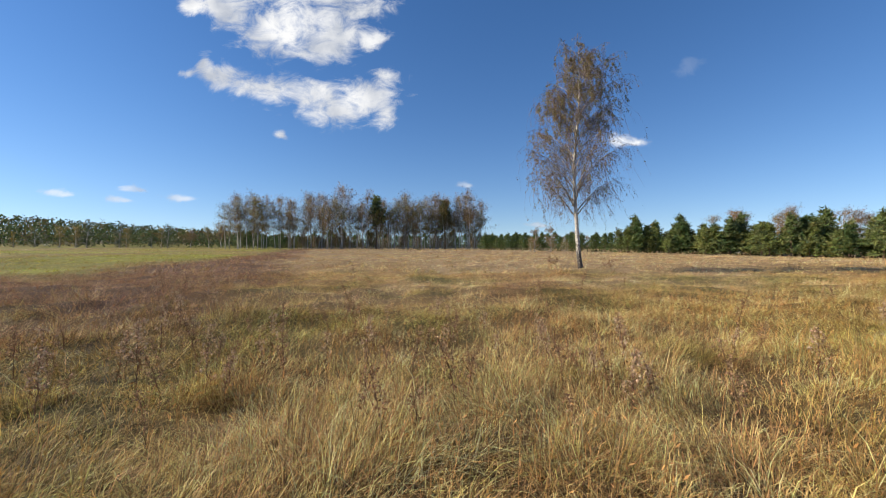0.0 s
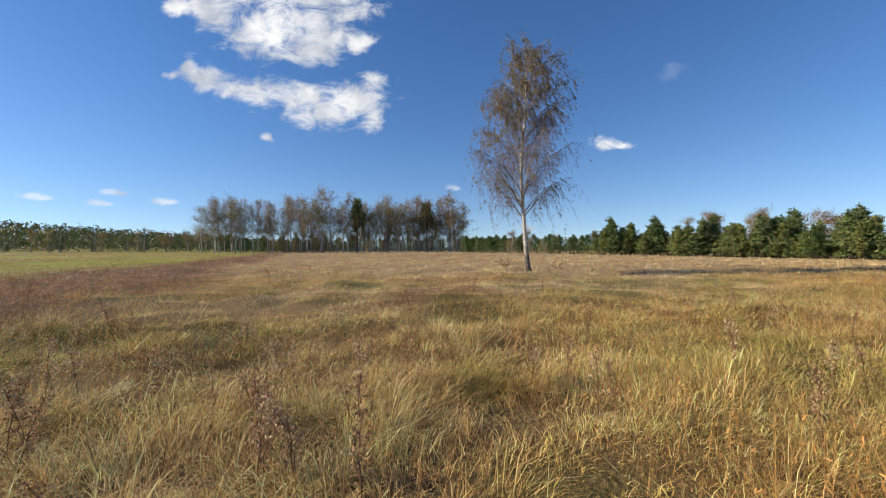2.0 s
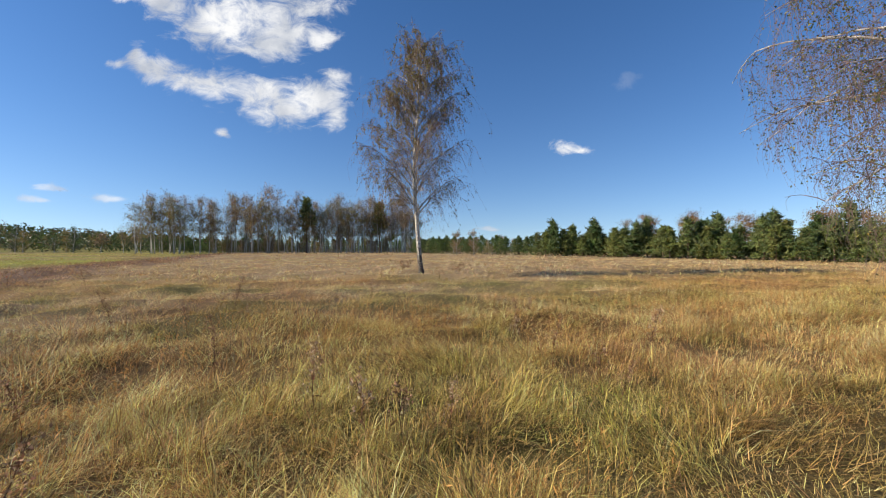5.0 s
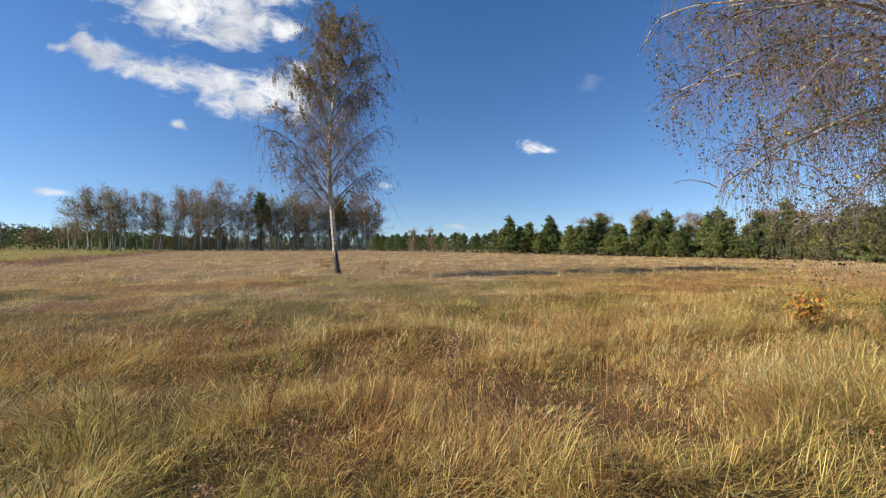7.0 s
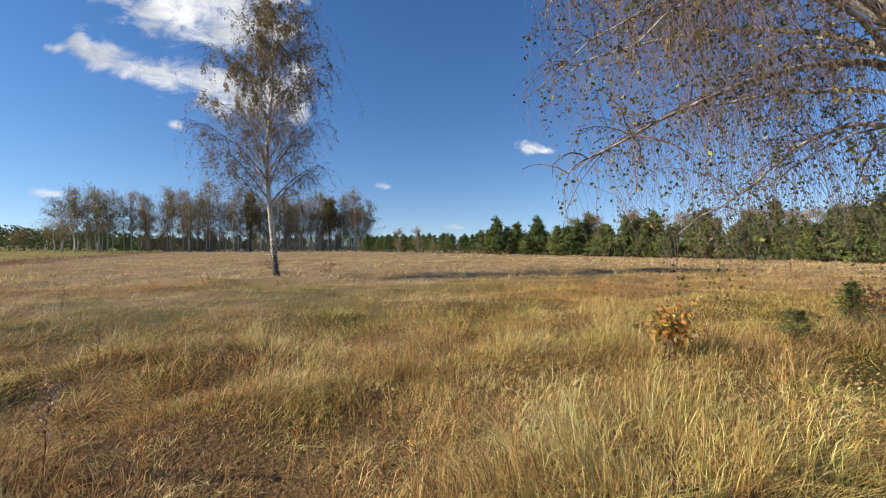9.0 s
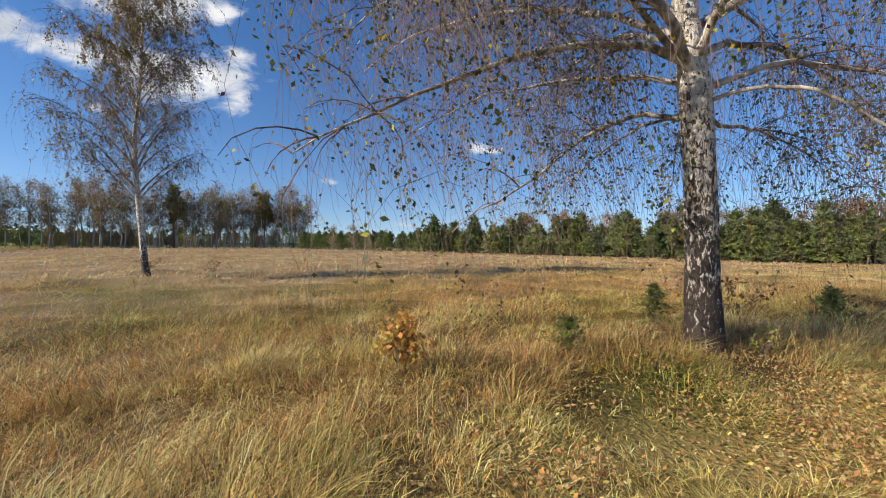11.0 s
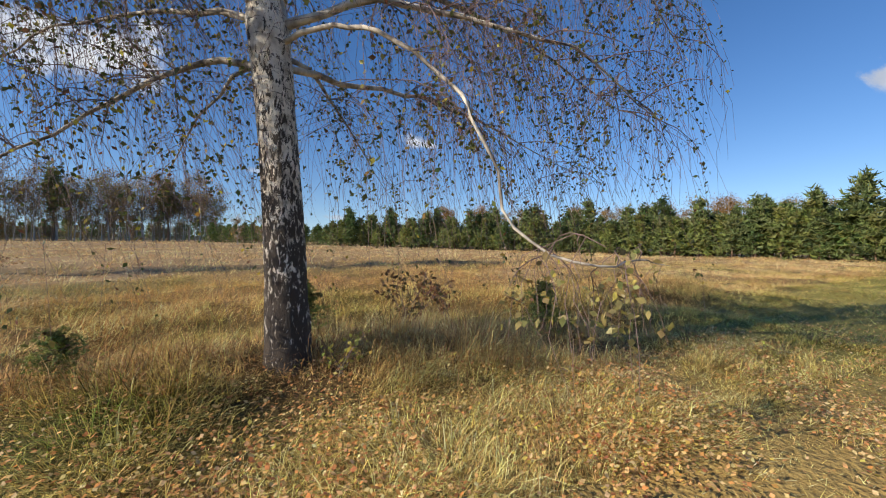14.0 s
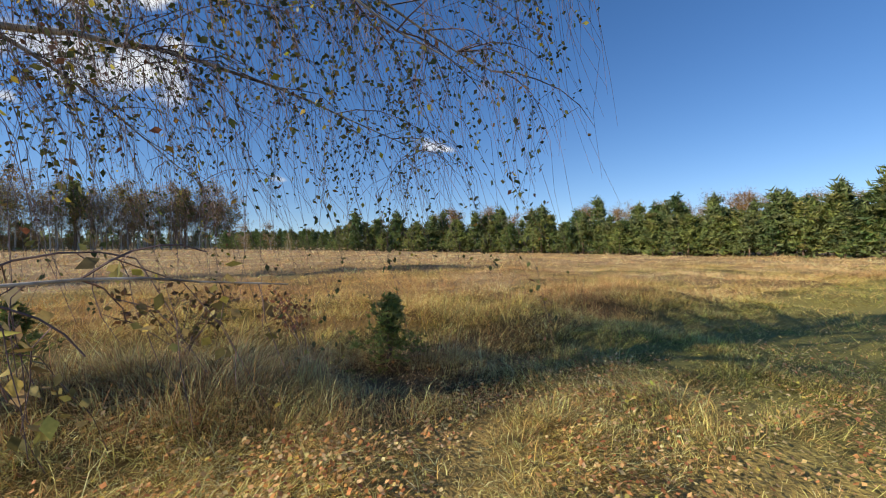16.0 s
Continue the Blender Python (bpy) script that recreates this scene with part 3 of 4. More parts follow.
def grove_birch(h, palette, fullness):
    t = thing("birch_tree", 0, 0, 0, "tall slim birch of a grove with thinning autumn crown", "tree", "birches of the far grove")
    trunk, twigs, leaves = Soup(), Soup(), Soup()
    zz = np.linspace(0, h, 12)
    core = np.stack([np.cumsum(rng.normal(size=12) * 0.14), np.cumsum(rng.normal(size=12) * 0.14), zz], -1)
    trunk.tube(core, np.interp(zz, [0, h], [0.17, 0.03]), 6)
    for k in range(30):
        f = rng.uniform(0.34, 0.98)
        q = bough(core[int(f * 11)], rng.uniform(0, 360), rng.uniform(30, 65), (1.15 - f) * h * rng.uniform(0.16, 0.46) + 0.6, 45, 4)
        twigs.tube(q, np.linspace(0.05, 0.02, len(q)), 3)
        n = int(46 * fullness * rng.uniform(0.3, 1.6))
        c = q[rng.integers(1, len(q), n)] + rng.normal(size=(n, 3)) * (0.7, 0.7, 0.75)
        leaves.leaves(c, rng.uniform(0.22, 0.44, n), tones(n, palette, 0.3), hang=0.5)
        for _ in range(4):
            p = q[rng.integers(2, len(q))]
            d = p + np.array([rng.normal() * 0.3, rng.normal() * 0.3, -rng.uniform(0.5, 1.5)])
            twigs.tube(np.array([p, d]), [0.022, 0.012], 3)
    part("trunk", trunk, BARK_GREY, t, "slim pale trunk")
    tagged(part("branchwork", twigs, BARK_TWIG, t), kind="stuff")
    part("crown", leaves, LEAF, t)
    return t


def pine(h, label, group, palette, width=0.36, fine=1.0, bare=0.0):
    """A young pine, green to the ground unless bare below, in whorls of upturned boughs."""
    t = thing("pine_tree", 0, 0, 0, label, "tree", group)
    wood, tufts = Soup(), Soup()
    zz = np.linspace(0, h, 8)
    wood.tube(np.stack([0.05 * rng.normal(size=8), 0.05 * rng.normal(size=8), zz], -1), np.interp(zz, [0, h], [0.02 * h, 0.012]), 6)
    z = (0.04 + bare) * h
    while z < h * 0.97:
        f = (z / h - bare) / (1 - bare)
        reach = h * width * (1 - f ** 1.25) ** 0.85 * (0.75 + 0.25 * (1 - f)) * 0.85 * rng.uniform(0.75, 1.15) + 0.035 * h
        for k in range(rng.integers(5, 8)):
            q = bough((0, 0, min(z + rng.uniform(-0.05, 0.05) * h, 0.97 * h)), rng.uniform(0, 360), rng.uniform(-12, 58), reach * rng.uniform(0.5, 1.12), -20, 3, 0.2)
            if fine > 0.9:
                wood.tube(q[[0, -1]], [0.004 * h, 0.0015 * h], 3)
            m = int(round(5 * fine))
            c = q[rng.integers(1, len(q), m)] + rng.normal(size=(m, 3)) * 0.04 * h
            n = int(round(6 * fine)) + 1
            shade = tones(1, palette)
            c = np.repeat(np.vstack([c, q[-1:]]), n, axis=0)
            d = rng.normal(size=c.shape)
            d[:, 2] = np.abs(d[:, 2]) * 0.9
            d /= np.linalg.norm(d, axis=1, keepdims=True)
            e = np.cross(d, rng.normal(size=c.shape))
            e /= np.linalg.norm(e, axis=1, keepdims=True)
            s = 0.068 * h * rng.uniform(0.7, 1.4, (len(c), 1)) / fine ** 0.5
            v = np.stack([c - e * s * 0.16, c + e * s * 0.16, c + d * s], 1)
            tufts.add(v, tris=np.arange(len(c) * 3).reshape(-1, 3), colour=np.repeat(shade * rng.uniform(0.8, 1.2, (len(c), 1)), 3, axis=0))
        z += h * rng.uniform(0.05, 0.08)
    part("trunk", wood, BARK_PINE, t)
    part("crown", tufts, NEEDLE, t)
    return t


def broadleaf(h, label, group, palette, fullness=1.0, low=0.25, leaf=1.0):
    t = thing("broadleaf_tree", 0, 0, 0, label, "tree", group)
    wood, leaves = Soup(), Soup()
    zz = np.linspace(0, h * 0.95, 8)
    core = np.stack([np.cumsum(rng.normal(size=8) * 0.08), np.cumsum(rng.normal(size=8) * 0.08), zz], -1)
    wood.tube(core, np.interp(zz, [0, h], [0.02 * h, 0.02]), 6)
    for k in range(24):
        f = rng.uniform(low, 0.95)
        q = bough(core[int(f * 7)], rng.uniform(0, 360), rng.uniform(20, 60), h * rng.uniform(0.18, 0.36) * (1.15 - 0.6 * f), 20, 4)
        if h < 15:
            wood.tube(q[::2], np.linspace(0.006, 0.002, 3) * h, 3)
        for _ in range(4):
            b = bough(q[rng.integers(1, len(q))], rng.uniform(0, 360), rng.uniform(10, 70), h * 0.1, 10, 3, 0.3)
            if h < 9:
                wood.tube(b[[0, 3]], [0.0025 * h, 0.001 * h], 3)
            n = int(13 * fullness)
            leaves.leaves(b[rng.integers(0, 4, n)] + rng.normal(size=(n, 3)) * 0.035 * h, rng.uniform(0.018, 0.034, n) * h * leaf, tones(n, palette))
    part("trunk", wood, BARK_GREY, t)
    part("crown", leaves, LEAF, t)
    return t


def spread(variants, places, group=""):
    """Stands copies of the given trees at (x, y, scale), the first ones being the trees themselves."""
    for i, (x, y, s) in enumerate(places):
        v = variants[i % len(variants)]
        m = Matrix.Translation((x, y, float(height(x, y)) - 0.05)) @ Matrix.Rotation(rng.uniform(0, 6.28), 4, "Z") @ Matrix.Diagonal((s, s, s * rng.uniform(0.92, 1.08), 1))
        if i < len(variants):
            v.matrix_basis = m
        else:
            copy_thing(v, m)


fork_birch(18.85, 7.15)
field_birch(7.95, 24.0)

OLIVE = [(3, 0.24, 0.22, 0.07), (2, 0.32, 0.26, 0.09), (2, 0.28, 0.20, 0.09), (1, 0.16, 0.18, 0.06)]
BROWN = [(3, 0.29, 0.20, 0.10), (2, 0.33, 0.21, 0.09), (1, 0.21, 0.17, 0.08)]
EVER = [(3, 0.195, 0.24, 0.09), (2, 0.225, 0.265, 0.09), (2, 0.145, 0.185, 0.08)]
EVER_DARK = [(3, 0.11, 0.165, 0.06), (2, 0.14, 0.19, 0.06)]
EVER_PALE = [(3, 0.25, 0.29, 0.09), (2, 0.28, 0.31, 0.09), (2, 0.18, 0.23, 0.08)]

kinds = [grove_birch(19, OLIVE, 1.1), grove_birch(20.5, OLIVE, 0.9), grove_birch(18, BROWN, 1.0), grove_birch(19.5, BROWN, 0.7), grove_birch(17.5, OLIVE, 1.4), grove_birch(20, BROWN, 1.2)]
places = []
for k in range(42):
    places.append((-79 + 53 * (k + rng.uniform(-1.3, 1.3)) / 41, 149 + rng.uniform(-7, 9), rng.uniform(0.82, 1.12)))
for k in range(48):
    places.append((-26 + 40 * (k + rng.uniform(-1.5, 1.5)) / 47, 151 + rng.uniform(-7, 12), rng.uniform(0.78, 1.06)))
spread(kinds, places)
spread([grove_birch(9, BROWN, 0.6), grove_birch(9.5, OLIVE, 0.6)], [(-118, 190, 1.1), (-113, 196, 1.0), (-104, 190, 1.25), (-96, 192, 1.05)])
spread([pine(17, "tall dark pine among the grove birches", "pines in the grove", EVER, 0.17, 1.0, 0.45)], [(-24, 147, 1.08), (1, 152, 0.98)])

# belt of young pines on the far and right side of the field
belt = np.array([(36, 81), (46, 73), (55, 62), (63, 50), (69, 38), (72, 26), (72, 12), (72, -4)], float)
pines = [pine(h, "bushy young green pine at the field's edge", "young pines of the belt", pal, w, 0.72) for h, pal, w in
         ((6.4, EVER, 0.60), (6.8, EVER_PALE, 0.54), (5.6, EVER_DARK, 0.66), (7.0, EVER, 0.52), (4.8, EVER_PALE, 0.72), (6.2, EVER_PALE, 0.58))]
places = []
for row, (off, k) in enumerate(((0, 74), (2.4, 66), (5.5, 44))):
    t = np.linspace(0, len(belt) - 1, k) + rng.uniform(-0.06, 0.06, k)
    for u in t:
        bx, by = np.interp(u, np.arange(len(belt)), belt[:, 0]), np.interp(u, np.arange(len(belt)), belt[:, 1])
        places.append((bx + off + rng.uniform(-1, 1), by + off * 0.6 + rng.uniform(-1, 1), (rng.uniform(0.70, 1.08) + 0.05 * row) * np.interp(u, [0, 2, 4, 7], [0.95, 1.0, 1.1, 1.2])))
spread(pines, places)
orange = [broadleaf(10, "autumn birch with thin orange-brown crown behind the pines", "autumn trees behind the pines", pal, full, 0.25, 0.7) for pal, full in
          (([(2, 0.30, 0.17, 0.06), (1, 0.36, 0.20, 0.05)], 2.6), (BROWN, 2.2), ([(2, 0.34, 0.24, 0.07), (1, 0.24, 0.17, 0.07)], 2.6))]
places = []
for k in range(38):
    u = rng.uniform(0.6, 5.4)
    bx, by = np.interp(u, np.arange(len(belt)), belt[:, 0]), np.interp(u, np.arange(len(belt)), belt[:, 1])
    places.append((bx + rng.uniform(9, 20), by + rng.uniform(6, 14), rng.uniform(0.88, 1.02)))
spread(orange, places)
# far line closing the field behind the grove
far_pines = [pine(9, "dark pine of the far wood's edge", "pines of the far wood's edge", pal, 0.7, 0.5) for pal in (EVER_DARK, EVER, EVER_DARK)]
places = [(-100 + 150 * (k + rng.uniform(-0.3, 0.3)) / 63, 205 + rng.uniform(-6, 8), rng.uniform(0.75, 1.0)) for k in range(64)]
places += [(13 + 24 * (k + rng.uniform(-0.3, 0.3)) / 39, 132 - 48 * k / 39 + rng.uniform(-2, 2), rng.uniform(0.42, 0.62)) for k in range(40)]
spread(far_pines, places)
shrubs = [broadleaf(3.2, "low brown thicket shrub beneath the grove", "shrubs under the grove", BROWN, 1.2, 0.1), broadleaf(3.6, "low olive thicket shrub beneath the grove", "shrubs under the grove", OLIVE, 1.3, 0.1)]
places = [(rng.uniform(-60, 15), rng.uniform(153, 168), rng.uniform(0.9, 1.8)) for _ in range(60)]
places += [(rng.uniform(18, 36), rng.uniform(84, 100), rng.uniform(0.6, 1.0)) for _ in range(10)]
spread(shrubs, places)
# wooded rise on the left
def far_wood(k):
    """The wood on the distant rise, crown beside crown down to the ground."""
    s = Soup()
    for n in range(k):
        f = n / (k - 1)
        y = 222 + 27 * (n % 7) + rng.uniform(-10, 10)
        x = (-470 + 355 * f) * y / 385 + rng.uniform(-4, 4)
        top = rng.uniform(0.8, 1.08) * (18.5 - 11 * f) * (0.25 + 0.75 * y / 385)
        m, wide = 46, rng.uniform(0.22, 0.32) * top + 1.2
        u = rng.random(m) ** 0.8
        girth = wide * np.sqrt(np.clip(1 - (2 * u - 0.85) ** 2 * 0.78, 0.02, 1))
        a = rng.uniform(0, 6.28, m)
        p = np.stack([x + np.cos(a) * girth * rng.random(m) ** 0.4, y + np.sin(a) * girth * rng.random(m) ** 0.4, float(height(x, y)) + u * top], -1)
        pal = [OLIVE, EVER_DARK, EVER_DARK, EVER_DARK, [(2, 0.26, 0.18, 0.08), (1, 0.20, 0.16, 0.07)], EVER_DARK, EVER_DARK][int(rng.integers(0, 7))]
        s.leaves(p, rng.uniform(1.1, 2.3, m) * (y / 385), tones(m, pal) * 0.6, 0.2, 0.8)
    ob = new("far_wood", s.mesh("far_wood", LEAF))
    return tagged(ob, "dark mixed wood with tan crowns on the distant rise", "woods", kind="stuff")


far_wood(640)
places = [(-205 + 75 * k / 11 + rng.uniform(-3, 3), 195 + rng.uniform(-4, 8), rng.uniform(1.0, 1.5) * (1 if k % 3 else 0.6)) for k in range(12)]
spread([broadleaf(11, "yellowing tree at the meadow's edge", "trees at the meadow's edge", [(2, 0.30, 0.22, 0.06), (1, 0.2, 0.17, 0.05)], 1.3, 0.1),
        broadleaf(7, "dark green shrub at the meadow's edge", "trees at the meadow's edge", [(2, 0.06, 0.08, 0.03)], 1.5, 0.05)], places)

# ---------- clouds ----------


def cloud_vapour():
    m = bpy.data.materials.new("cloud_vapour")
    m.use_nodes = True
    nd, ln = m.node_tree.nodes, m.node_tree.links
    nd.remove(nd["Principled BSDF"])
    at = nd.new("ShaderNodeAttribute")
    at.attribute_name = "tint"
    sep = nd.new("ShaderNodeSeparateColor")
    ln.new(at.outputs["Color"], sep.inputs[0])
    fine, mul, add = noise_tex(nd, ln, 0.0095, 9, (0.8, 1, 1.3)), nd.new("ShaderNodeMath"), nd.new("ShaderNodeMath")
    fine.inputs["Roughness"].default_value, fine.inputs["Distortion"].default_value = 0.66, 0.5
    mul.operation, mul.inputs[1].default_value = "MULTIPLY_ADD", 2.6
    mul.inputs[2].default_value = -1.42
    ln.new(fine.outputs["Fac"], mul.inputs[0])
    ln.new(mul.outputs[0], add.inputs[0])
    ln.new(sep.outputs[0], add.inputs[1])
    al = ramp(nd, [(0.05, (0, 0, 0)), (1.0, (1, 1, 1))])
    al.color_ramp.interpolation = "EASE"
    ln.new(add.outputs[0], al.inputs["Fac"])
    lump = noise_tex(nd, ln, 0.0055, 6)
    tone = ramp(nd, [(0.36, (0.50, 0.54, 0.62)), (0.64, (0.96, 0.96, 0.96))])
    ln.new(lump.outputs["Fac"], tone.inputs["Fac"])
    em, tr, mx = nd.new("ShaderNodeEmission"), nd.new("ShaderNodeBsdfTransparent"), nd.new("ShaderNodeMixShader")
    em.inputs["Strength"].default_value = 0.78
    ln.new(tone.outputs["Color"], em.inputs["Color"])
    thin = nd.new("ShaderNodeMath")
    thin.operation = "MULTIPLY"
    ln.new(al.outputs["Color"], thin.inputs[0])
    ln.new(sep.outputs[1], thin.inputs[1])
    ln.new(thin.outputs[0], mx.inputs[0])
    ln.new(tr.outputs[0], mx.inputs[1])
    ln.new(em.outputs[0], mx.inputs[2])
    ln.new(mx.outputs[0], nd["Material Output"].inputs["Surface"])
    return m


VAPOUR = cloud_vapour()


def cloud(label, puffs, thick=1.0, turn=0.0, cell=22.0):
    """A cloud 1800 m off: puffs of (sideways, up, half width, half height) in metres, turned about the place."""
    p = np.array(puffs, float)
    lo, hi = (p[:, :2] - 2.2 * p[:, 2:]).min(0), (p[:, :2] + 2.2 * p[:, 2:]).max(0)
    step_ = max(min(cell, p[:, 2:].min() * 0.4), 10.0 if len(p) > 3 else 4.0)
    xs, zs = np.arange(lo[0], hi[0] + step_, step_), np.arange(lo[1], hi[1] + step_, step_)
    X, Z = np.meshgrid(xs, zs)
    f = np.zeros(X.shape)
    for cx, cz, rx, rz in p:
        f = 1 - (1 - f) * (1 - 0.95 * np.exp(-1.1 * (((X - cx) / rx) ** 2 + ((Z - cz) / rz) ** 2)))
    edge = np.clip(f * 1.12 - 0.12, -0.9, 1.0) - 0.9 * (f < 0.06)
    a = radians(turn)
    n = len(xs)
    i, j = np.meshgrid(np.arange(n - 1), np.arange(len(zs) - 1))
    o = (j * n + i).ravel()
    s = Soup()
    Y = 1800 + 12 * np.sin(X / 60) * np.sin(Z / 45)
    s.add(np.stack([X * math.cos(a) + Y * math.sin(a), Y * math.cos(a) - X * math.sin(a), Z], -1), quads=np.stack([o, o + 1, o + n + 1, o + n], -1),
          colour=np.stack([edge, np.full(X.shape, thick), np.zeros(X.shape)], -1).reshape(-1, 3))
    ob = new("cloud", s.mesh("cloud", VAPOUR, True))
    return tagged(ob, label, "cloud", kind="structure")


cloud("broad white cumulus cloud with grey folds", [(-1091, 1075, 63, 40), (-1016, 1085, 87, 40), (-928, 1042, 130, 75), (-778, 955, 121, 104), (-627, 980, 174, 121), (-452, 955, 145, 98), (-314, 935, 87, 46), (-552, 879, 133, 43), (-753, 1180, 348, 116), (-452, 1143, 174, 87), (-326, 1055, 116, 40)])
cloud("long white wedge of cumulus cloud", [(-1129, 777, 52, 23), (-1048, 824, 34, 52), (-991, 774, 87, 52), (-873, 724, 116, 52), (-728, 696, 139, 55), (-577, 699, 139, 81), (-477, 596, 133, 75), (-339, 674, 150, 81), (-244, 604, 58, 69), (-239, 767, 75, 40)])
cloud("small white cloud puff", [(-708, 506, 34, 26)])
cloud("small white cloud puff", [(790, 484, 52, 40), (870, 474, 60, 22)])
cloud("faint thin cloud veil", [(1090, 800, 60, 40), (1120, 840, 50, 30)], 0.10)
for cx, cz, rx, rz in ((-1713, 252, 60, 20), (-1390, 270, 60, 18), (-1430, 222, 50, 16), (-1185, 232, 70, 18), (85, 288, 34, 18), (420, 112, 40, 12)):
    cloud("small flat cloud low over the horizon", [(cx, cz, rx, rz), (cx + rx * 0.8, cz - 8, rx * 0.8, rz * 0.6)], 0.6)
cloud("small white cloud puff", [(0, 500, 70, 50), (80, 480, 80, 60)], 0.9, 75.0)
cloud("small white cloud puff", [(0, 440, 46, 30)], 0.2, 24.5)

# ---------- small plants ----------


def dry_weed(h, palette, heads):
    t = thing("dry_weed", 0, 0, 0, "dried brown meadow weed stalk with pale seed tufts", "weed", "dried weeds in the meadow")
    n = 7
    bend = rng.normal(size=2) * 0.12 * h
    u = np.linspace(0, 1, n)
    q = np.stack([bend[0] * u ** 2, bend[1] * u ** 2, h * u], -1) + np.vstack([np.zeros((1, 3)), rng.normal(size=(n - 1, 3)) * 0.008])
    stem, seed = Soup(), Soup()
    stem.tube(q, np.linspace(0.005, 0.002, n), 4, colour=(0.16, 0.085, 0.05))
    for _ in range(heads):
        f = rng.uniform(0.42, 1.0)
        k = min(int(f * (n - 1)), n - 2)
        p = q[k] + (q[k + 1] - q[k]) * rng.random()
        d = p + np.array([rng.normal() * 0.035, rng.normal() * 0.035, rng.uniform(0.02, 0.06)]) * (1.7 - f)
        stem.tube(np.array([p, d]), [0.002, 0.0012], 3, colour=(0.18, 0.10, 0.06))
        m = rng.integers(6, 12)
        seed.leaves(d + rng.normal(size=(m, 3)) * (0.011, 0.011, 0.02), rng.uniform(0.015, 0.030, m), tones(m, palette))
    for _ in range(6):
        p = q[rng.integers(1, 4)]
        seed.leaves(p[None] + rng.normal(size=(1, 3)) * 0.01, rng.uniform(0.05, 0.09), tones(1, [(1, 0.24, 0.13, 0.06)]), 0.4, 0.25)
    part("stem", stem, WEED, t)
    tagged(part("seed_head", seed, WEED, t, "pale fluffy seed tufts"), kind="stuff")
    return t


CREAM = [(3, 0.58, 0.44, 0.29), (2, 0.50, 0.34, 0.20), (1, 0.38, 0.22, 0.13)]
UMBER = [(3, 0.38, 0.23, 0.12), (2, 0.52, 0.36, 0.21), (1, 0.22, 0.12, 0.065)]
weeds = [dry_weed(h, pal, k) for h, pal, k in ((0.62, CREAM, 22), (0.75, UMBER, 26), (0.52, CREAM, 18), (0.85, UMBER, 30), (0.68, UMBER, 20), (0.58, CREAM, 30), (0.48, UMBER, 14))]
places = []
while len(places) < 150:
    x = min(rng.uniform(-9, 12), rng.uniform(-6, 14))
    y = float(np.interp(x, [-9, 0, 6.5, 10.5, 14.5], [-0.5, -0.5, 1.2, 3.1, 3.7])) + 2.1 + rng.gamma(1.5, 2.2)
    if patchy(np.array(x), np.array(y), 1.8) > rng.uniform(0.2, 0.8) and y < 17 and not (x > 10 and y < 6):
        places.append((x, y, rng.uniform(0.75, 1.15)))
spread(weeds, places)


def fallen_leaves(k):
    """Birch leaves shed on the short grass round the old tree."""
    x, y = rng.normal(20.5, 3.6, k), rng.normal(5.0, 1.2, k)
    ok = (patchy(x, y, 0.8) * 0.6 + patchy(x, y, 0.25) * 0.4 > rng.uniform(0.28, 0.75, k)) & (y > 3.5) & (y < 8.5) & (x > 12) & (x < 31)
    x, y = x[ok], y[ok]
    k = len(x)
    c = np.stack([x, y, height(x, y) + rng.uniform(0.04, 0.12, k)], -1)
    a, s = rng.uniform(0, 6.28, k), rng.uniform(0.018, 0.04, k)
    d = np.stack([np.cos(a), np.sin(a), rng.normal(size=k) * 0.35], -1) * s[:, None]
    e = np.stack([-np.sin(a), np.cos(a), rng.normal(size=k) * 0.35], -1) * s[:, None] * 0.36
    col = tones(k, [(3, 0.74, 0.46, 0.20), (2, 0.66, 0.33, 0.12), (2, 0.76, 0.58, 0.30), (1, 0.46, 0.20, 0.09), (1, 0.70, 0.56, 0.14)])
    s = Soup()
    s.add(np.stack([c, c + d * 0.42 + e, c + d, c + d * 0.42 - e], 1), quads=np.arange(k * 4).reshape(-1, 4), colour=np.repeat(col, 4, axis=0))
    ob = new("leaf_litter", s.mesh("leaf_litter", LEAF))
    return tagged(ob, "tan and orange fallen birch leaves on short grass", "leaves", kind="stuff")


fallen_leaves(56000)


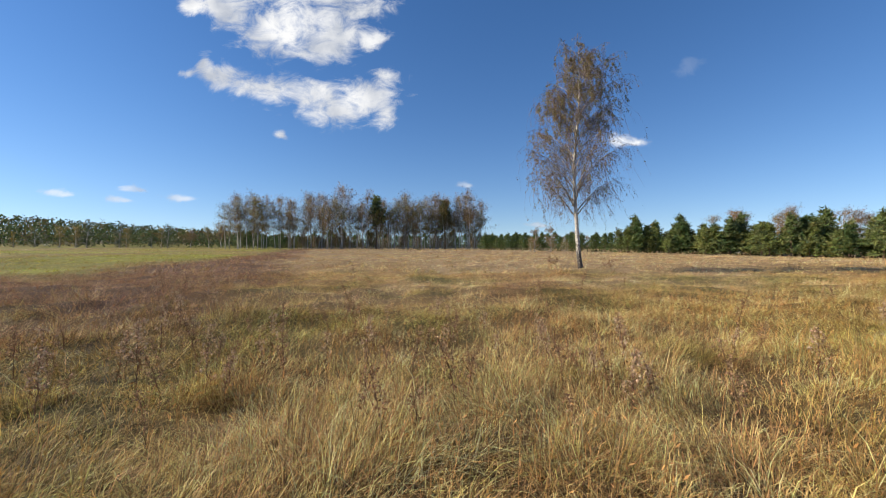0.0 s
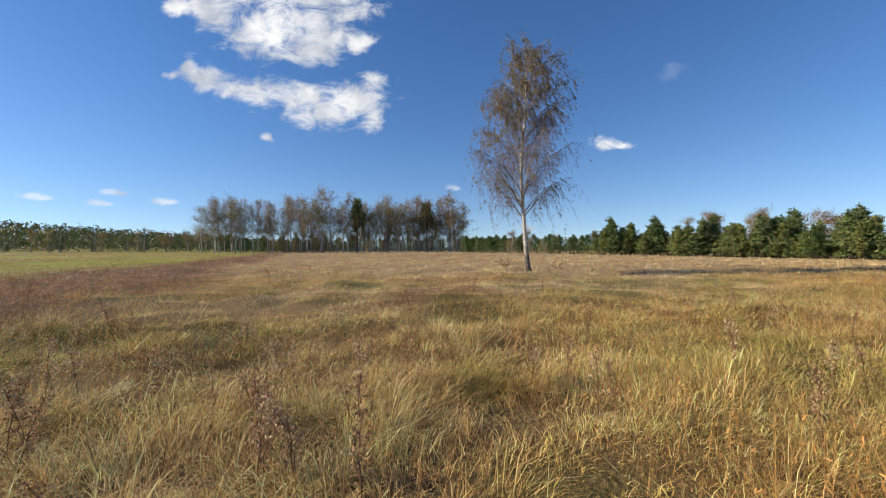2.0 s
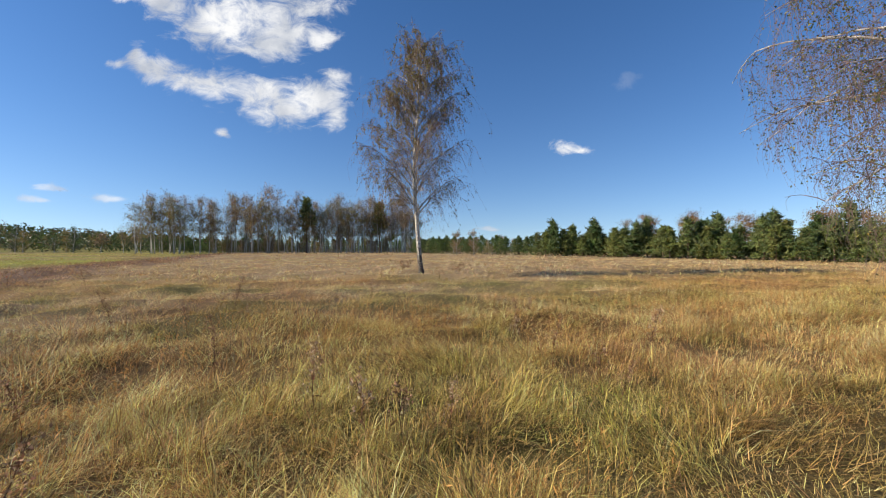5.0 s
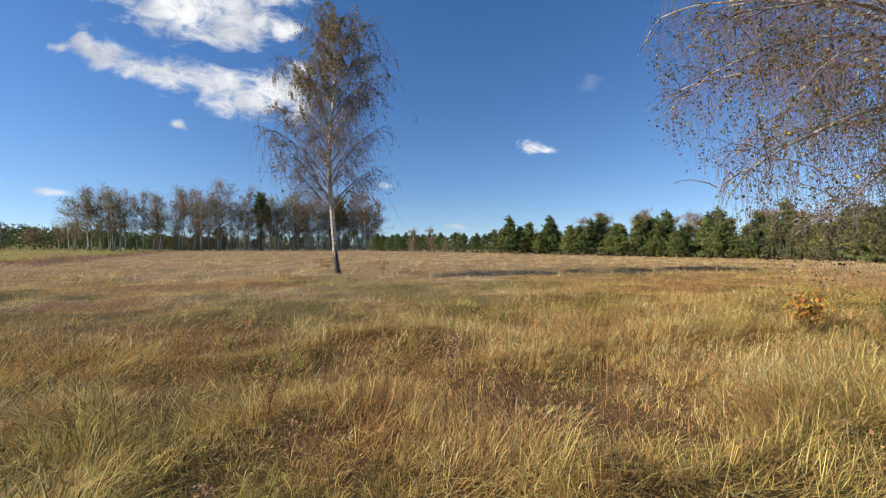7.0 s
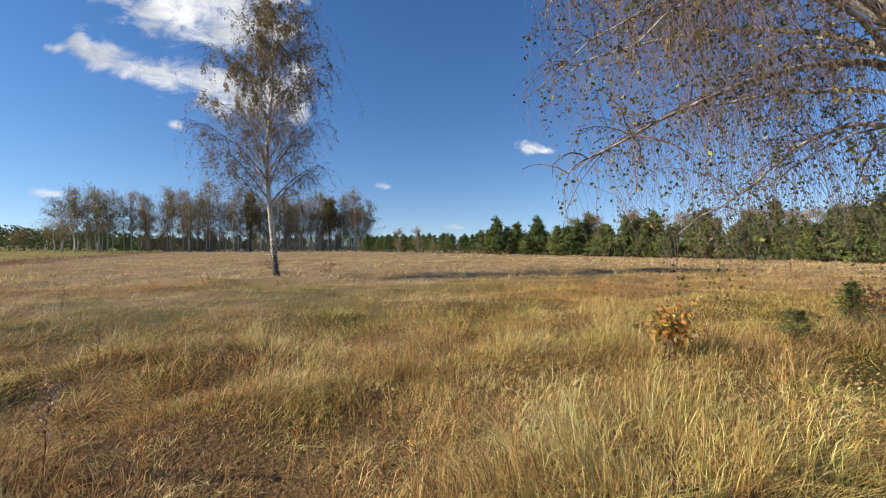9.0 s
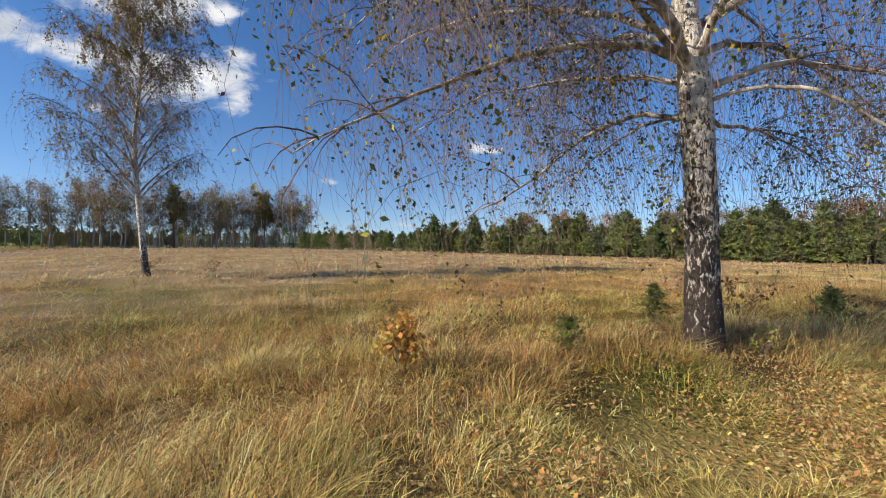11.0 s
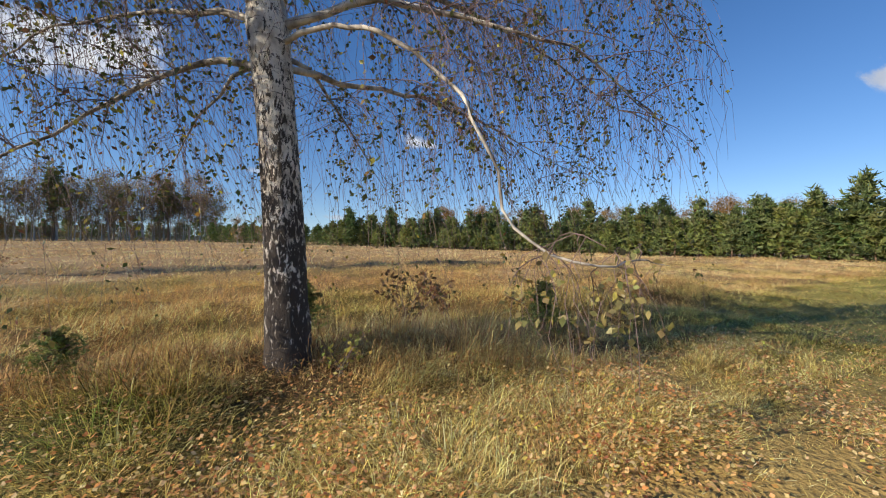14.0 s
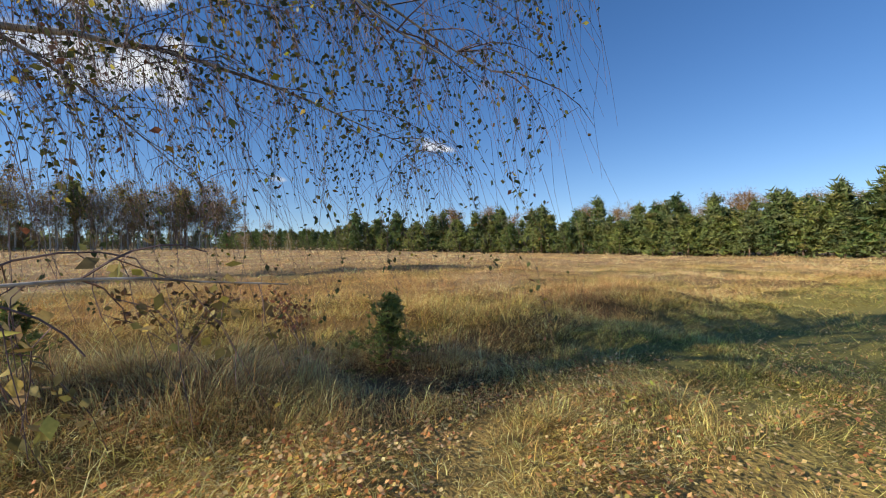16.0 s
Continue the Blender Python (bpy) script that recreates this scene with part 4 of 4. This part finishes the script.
def leafy_shrub(x, y, h, wide, label, palette, count, leaf, stems=9):
    t = thing("shrub", x, y, float(height(x, y)) - 0.02, label, "shrub")
    wood, leaves = Soup(), Soup()
    for _ in range(stems):
        q = bough((rng.normal() * 0.03, rng.normal() * 0.03, 0), rng.uniform(0, 360), rng.uniform(50, 88), h * rng.uniform(0.7, 1.05), 25, 6, 0.2)
        q[:, :2] *= wide
        wood.tube(q, np.linspace(0.006, 0.002, len(q)), 4)
        for _ in range(4):
            b = bough(q[rng.integers(2, len(q))], rng.uniform(0, 360), rng.uniform(10, 60), h * 0.25, 20, 3, 0.3)
            wood.tube(b, [0.003, 0.0025, 0.002, 0.0015], 3)
            m = max(1, count // (stems * 4))
            leaves.leaves(b[rng.integers(0, 4, m)] + rng.normal(size=(m, 3)) * 0.03, leaf * rng.uniform(0.6, 1.3, m), tones(m, palette), 0.3)
    part("stem", wood, BARK_TWIG, t)
    part("foliage", leaves, LEAF, t)
    return t


leafy_shrub(15.25, 7.3, 0.62, 0.5, "small young oak with yellow and orange leaves", [(3, 0.62, 0.40, 0.10), (2, 0.60, 0.30, 0.07), (1, 0.50, 0.42, 0.10), (1, 0.40, 0.20, 0.06)], 380, 0.07)
leafy_shrub(20.4, 8.2, 0.85, 1.3, "brown withering oak seedling in shaded tall grass", [(3, 0.22, 0.13, 0.06), (2, 0.14, 0.12, 0.05)], 260, 0.07)
leafy_shrub(19.25, 6.75, 0.42, 1.2, "yellow-green sapling at the birch's foot", [(2, 0.50, 0.45, 0.10), (1, 0.30, 0.33, 0.08)], 110, 0.045, 5)
leafy_shrub(21.6, 9.2, 0.9, 1.2, "rust-brown leafy seedling in tall grass", [(3, 0.26, 0.12, 0.06), (1, 0.18, 0.13, 0.06)], 220, 0.07)
leafy_shrub(7.2, 27.0, 0.6, 2.2, "low brown scrub beside the lone birch", UMBER, 200, 0.1)
leafy_shrub(10.2, 25.5, 0.6, 2.4, "low brown scrub beside the lone birch", UMBER, 200, 0.1)


def seedling(x, y, h, w, label):
    t = pine(h, label, "", EVER_PALE, w, 1.0)
    t.location = (x, y, float(height(x, y)) - 0.02)
    tagged(t, label, "sapling")
    t.name = "pine_sapling"


seedling(22.45, 7.85, 0.85, 0.78, "small bushy green pine sapling in dry grass")
seedling(19.15, 8.2, 0.60, 0.75, "small green pine sapling behind the birch")
seedling(17.15, 7.45, 0.46, 1.0, "low dark green juniper-like pine seedling in grass")
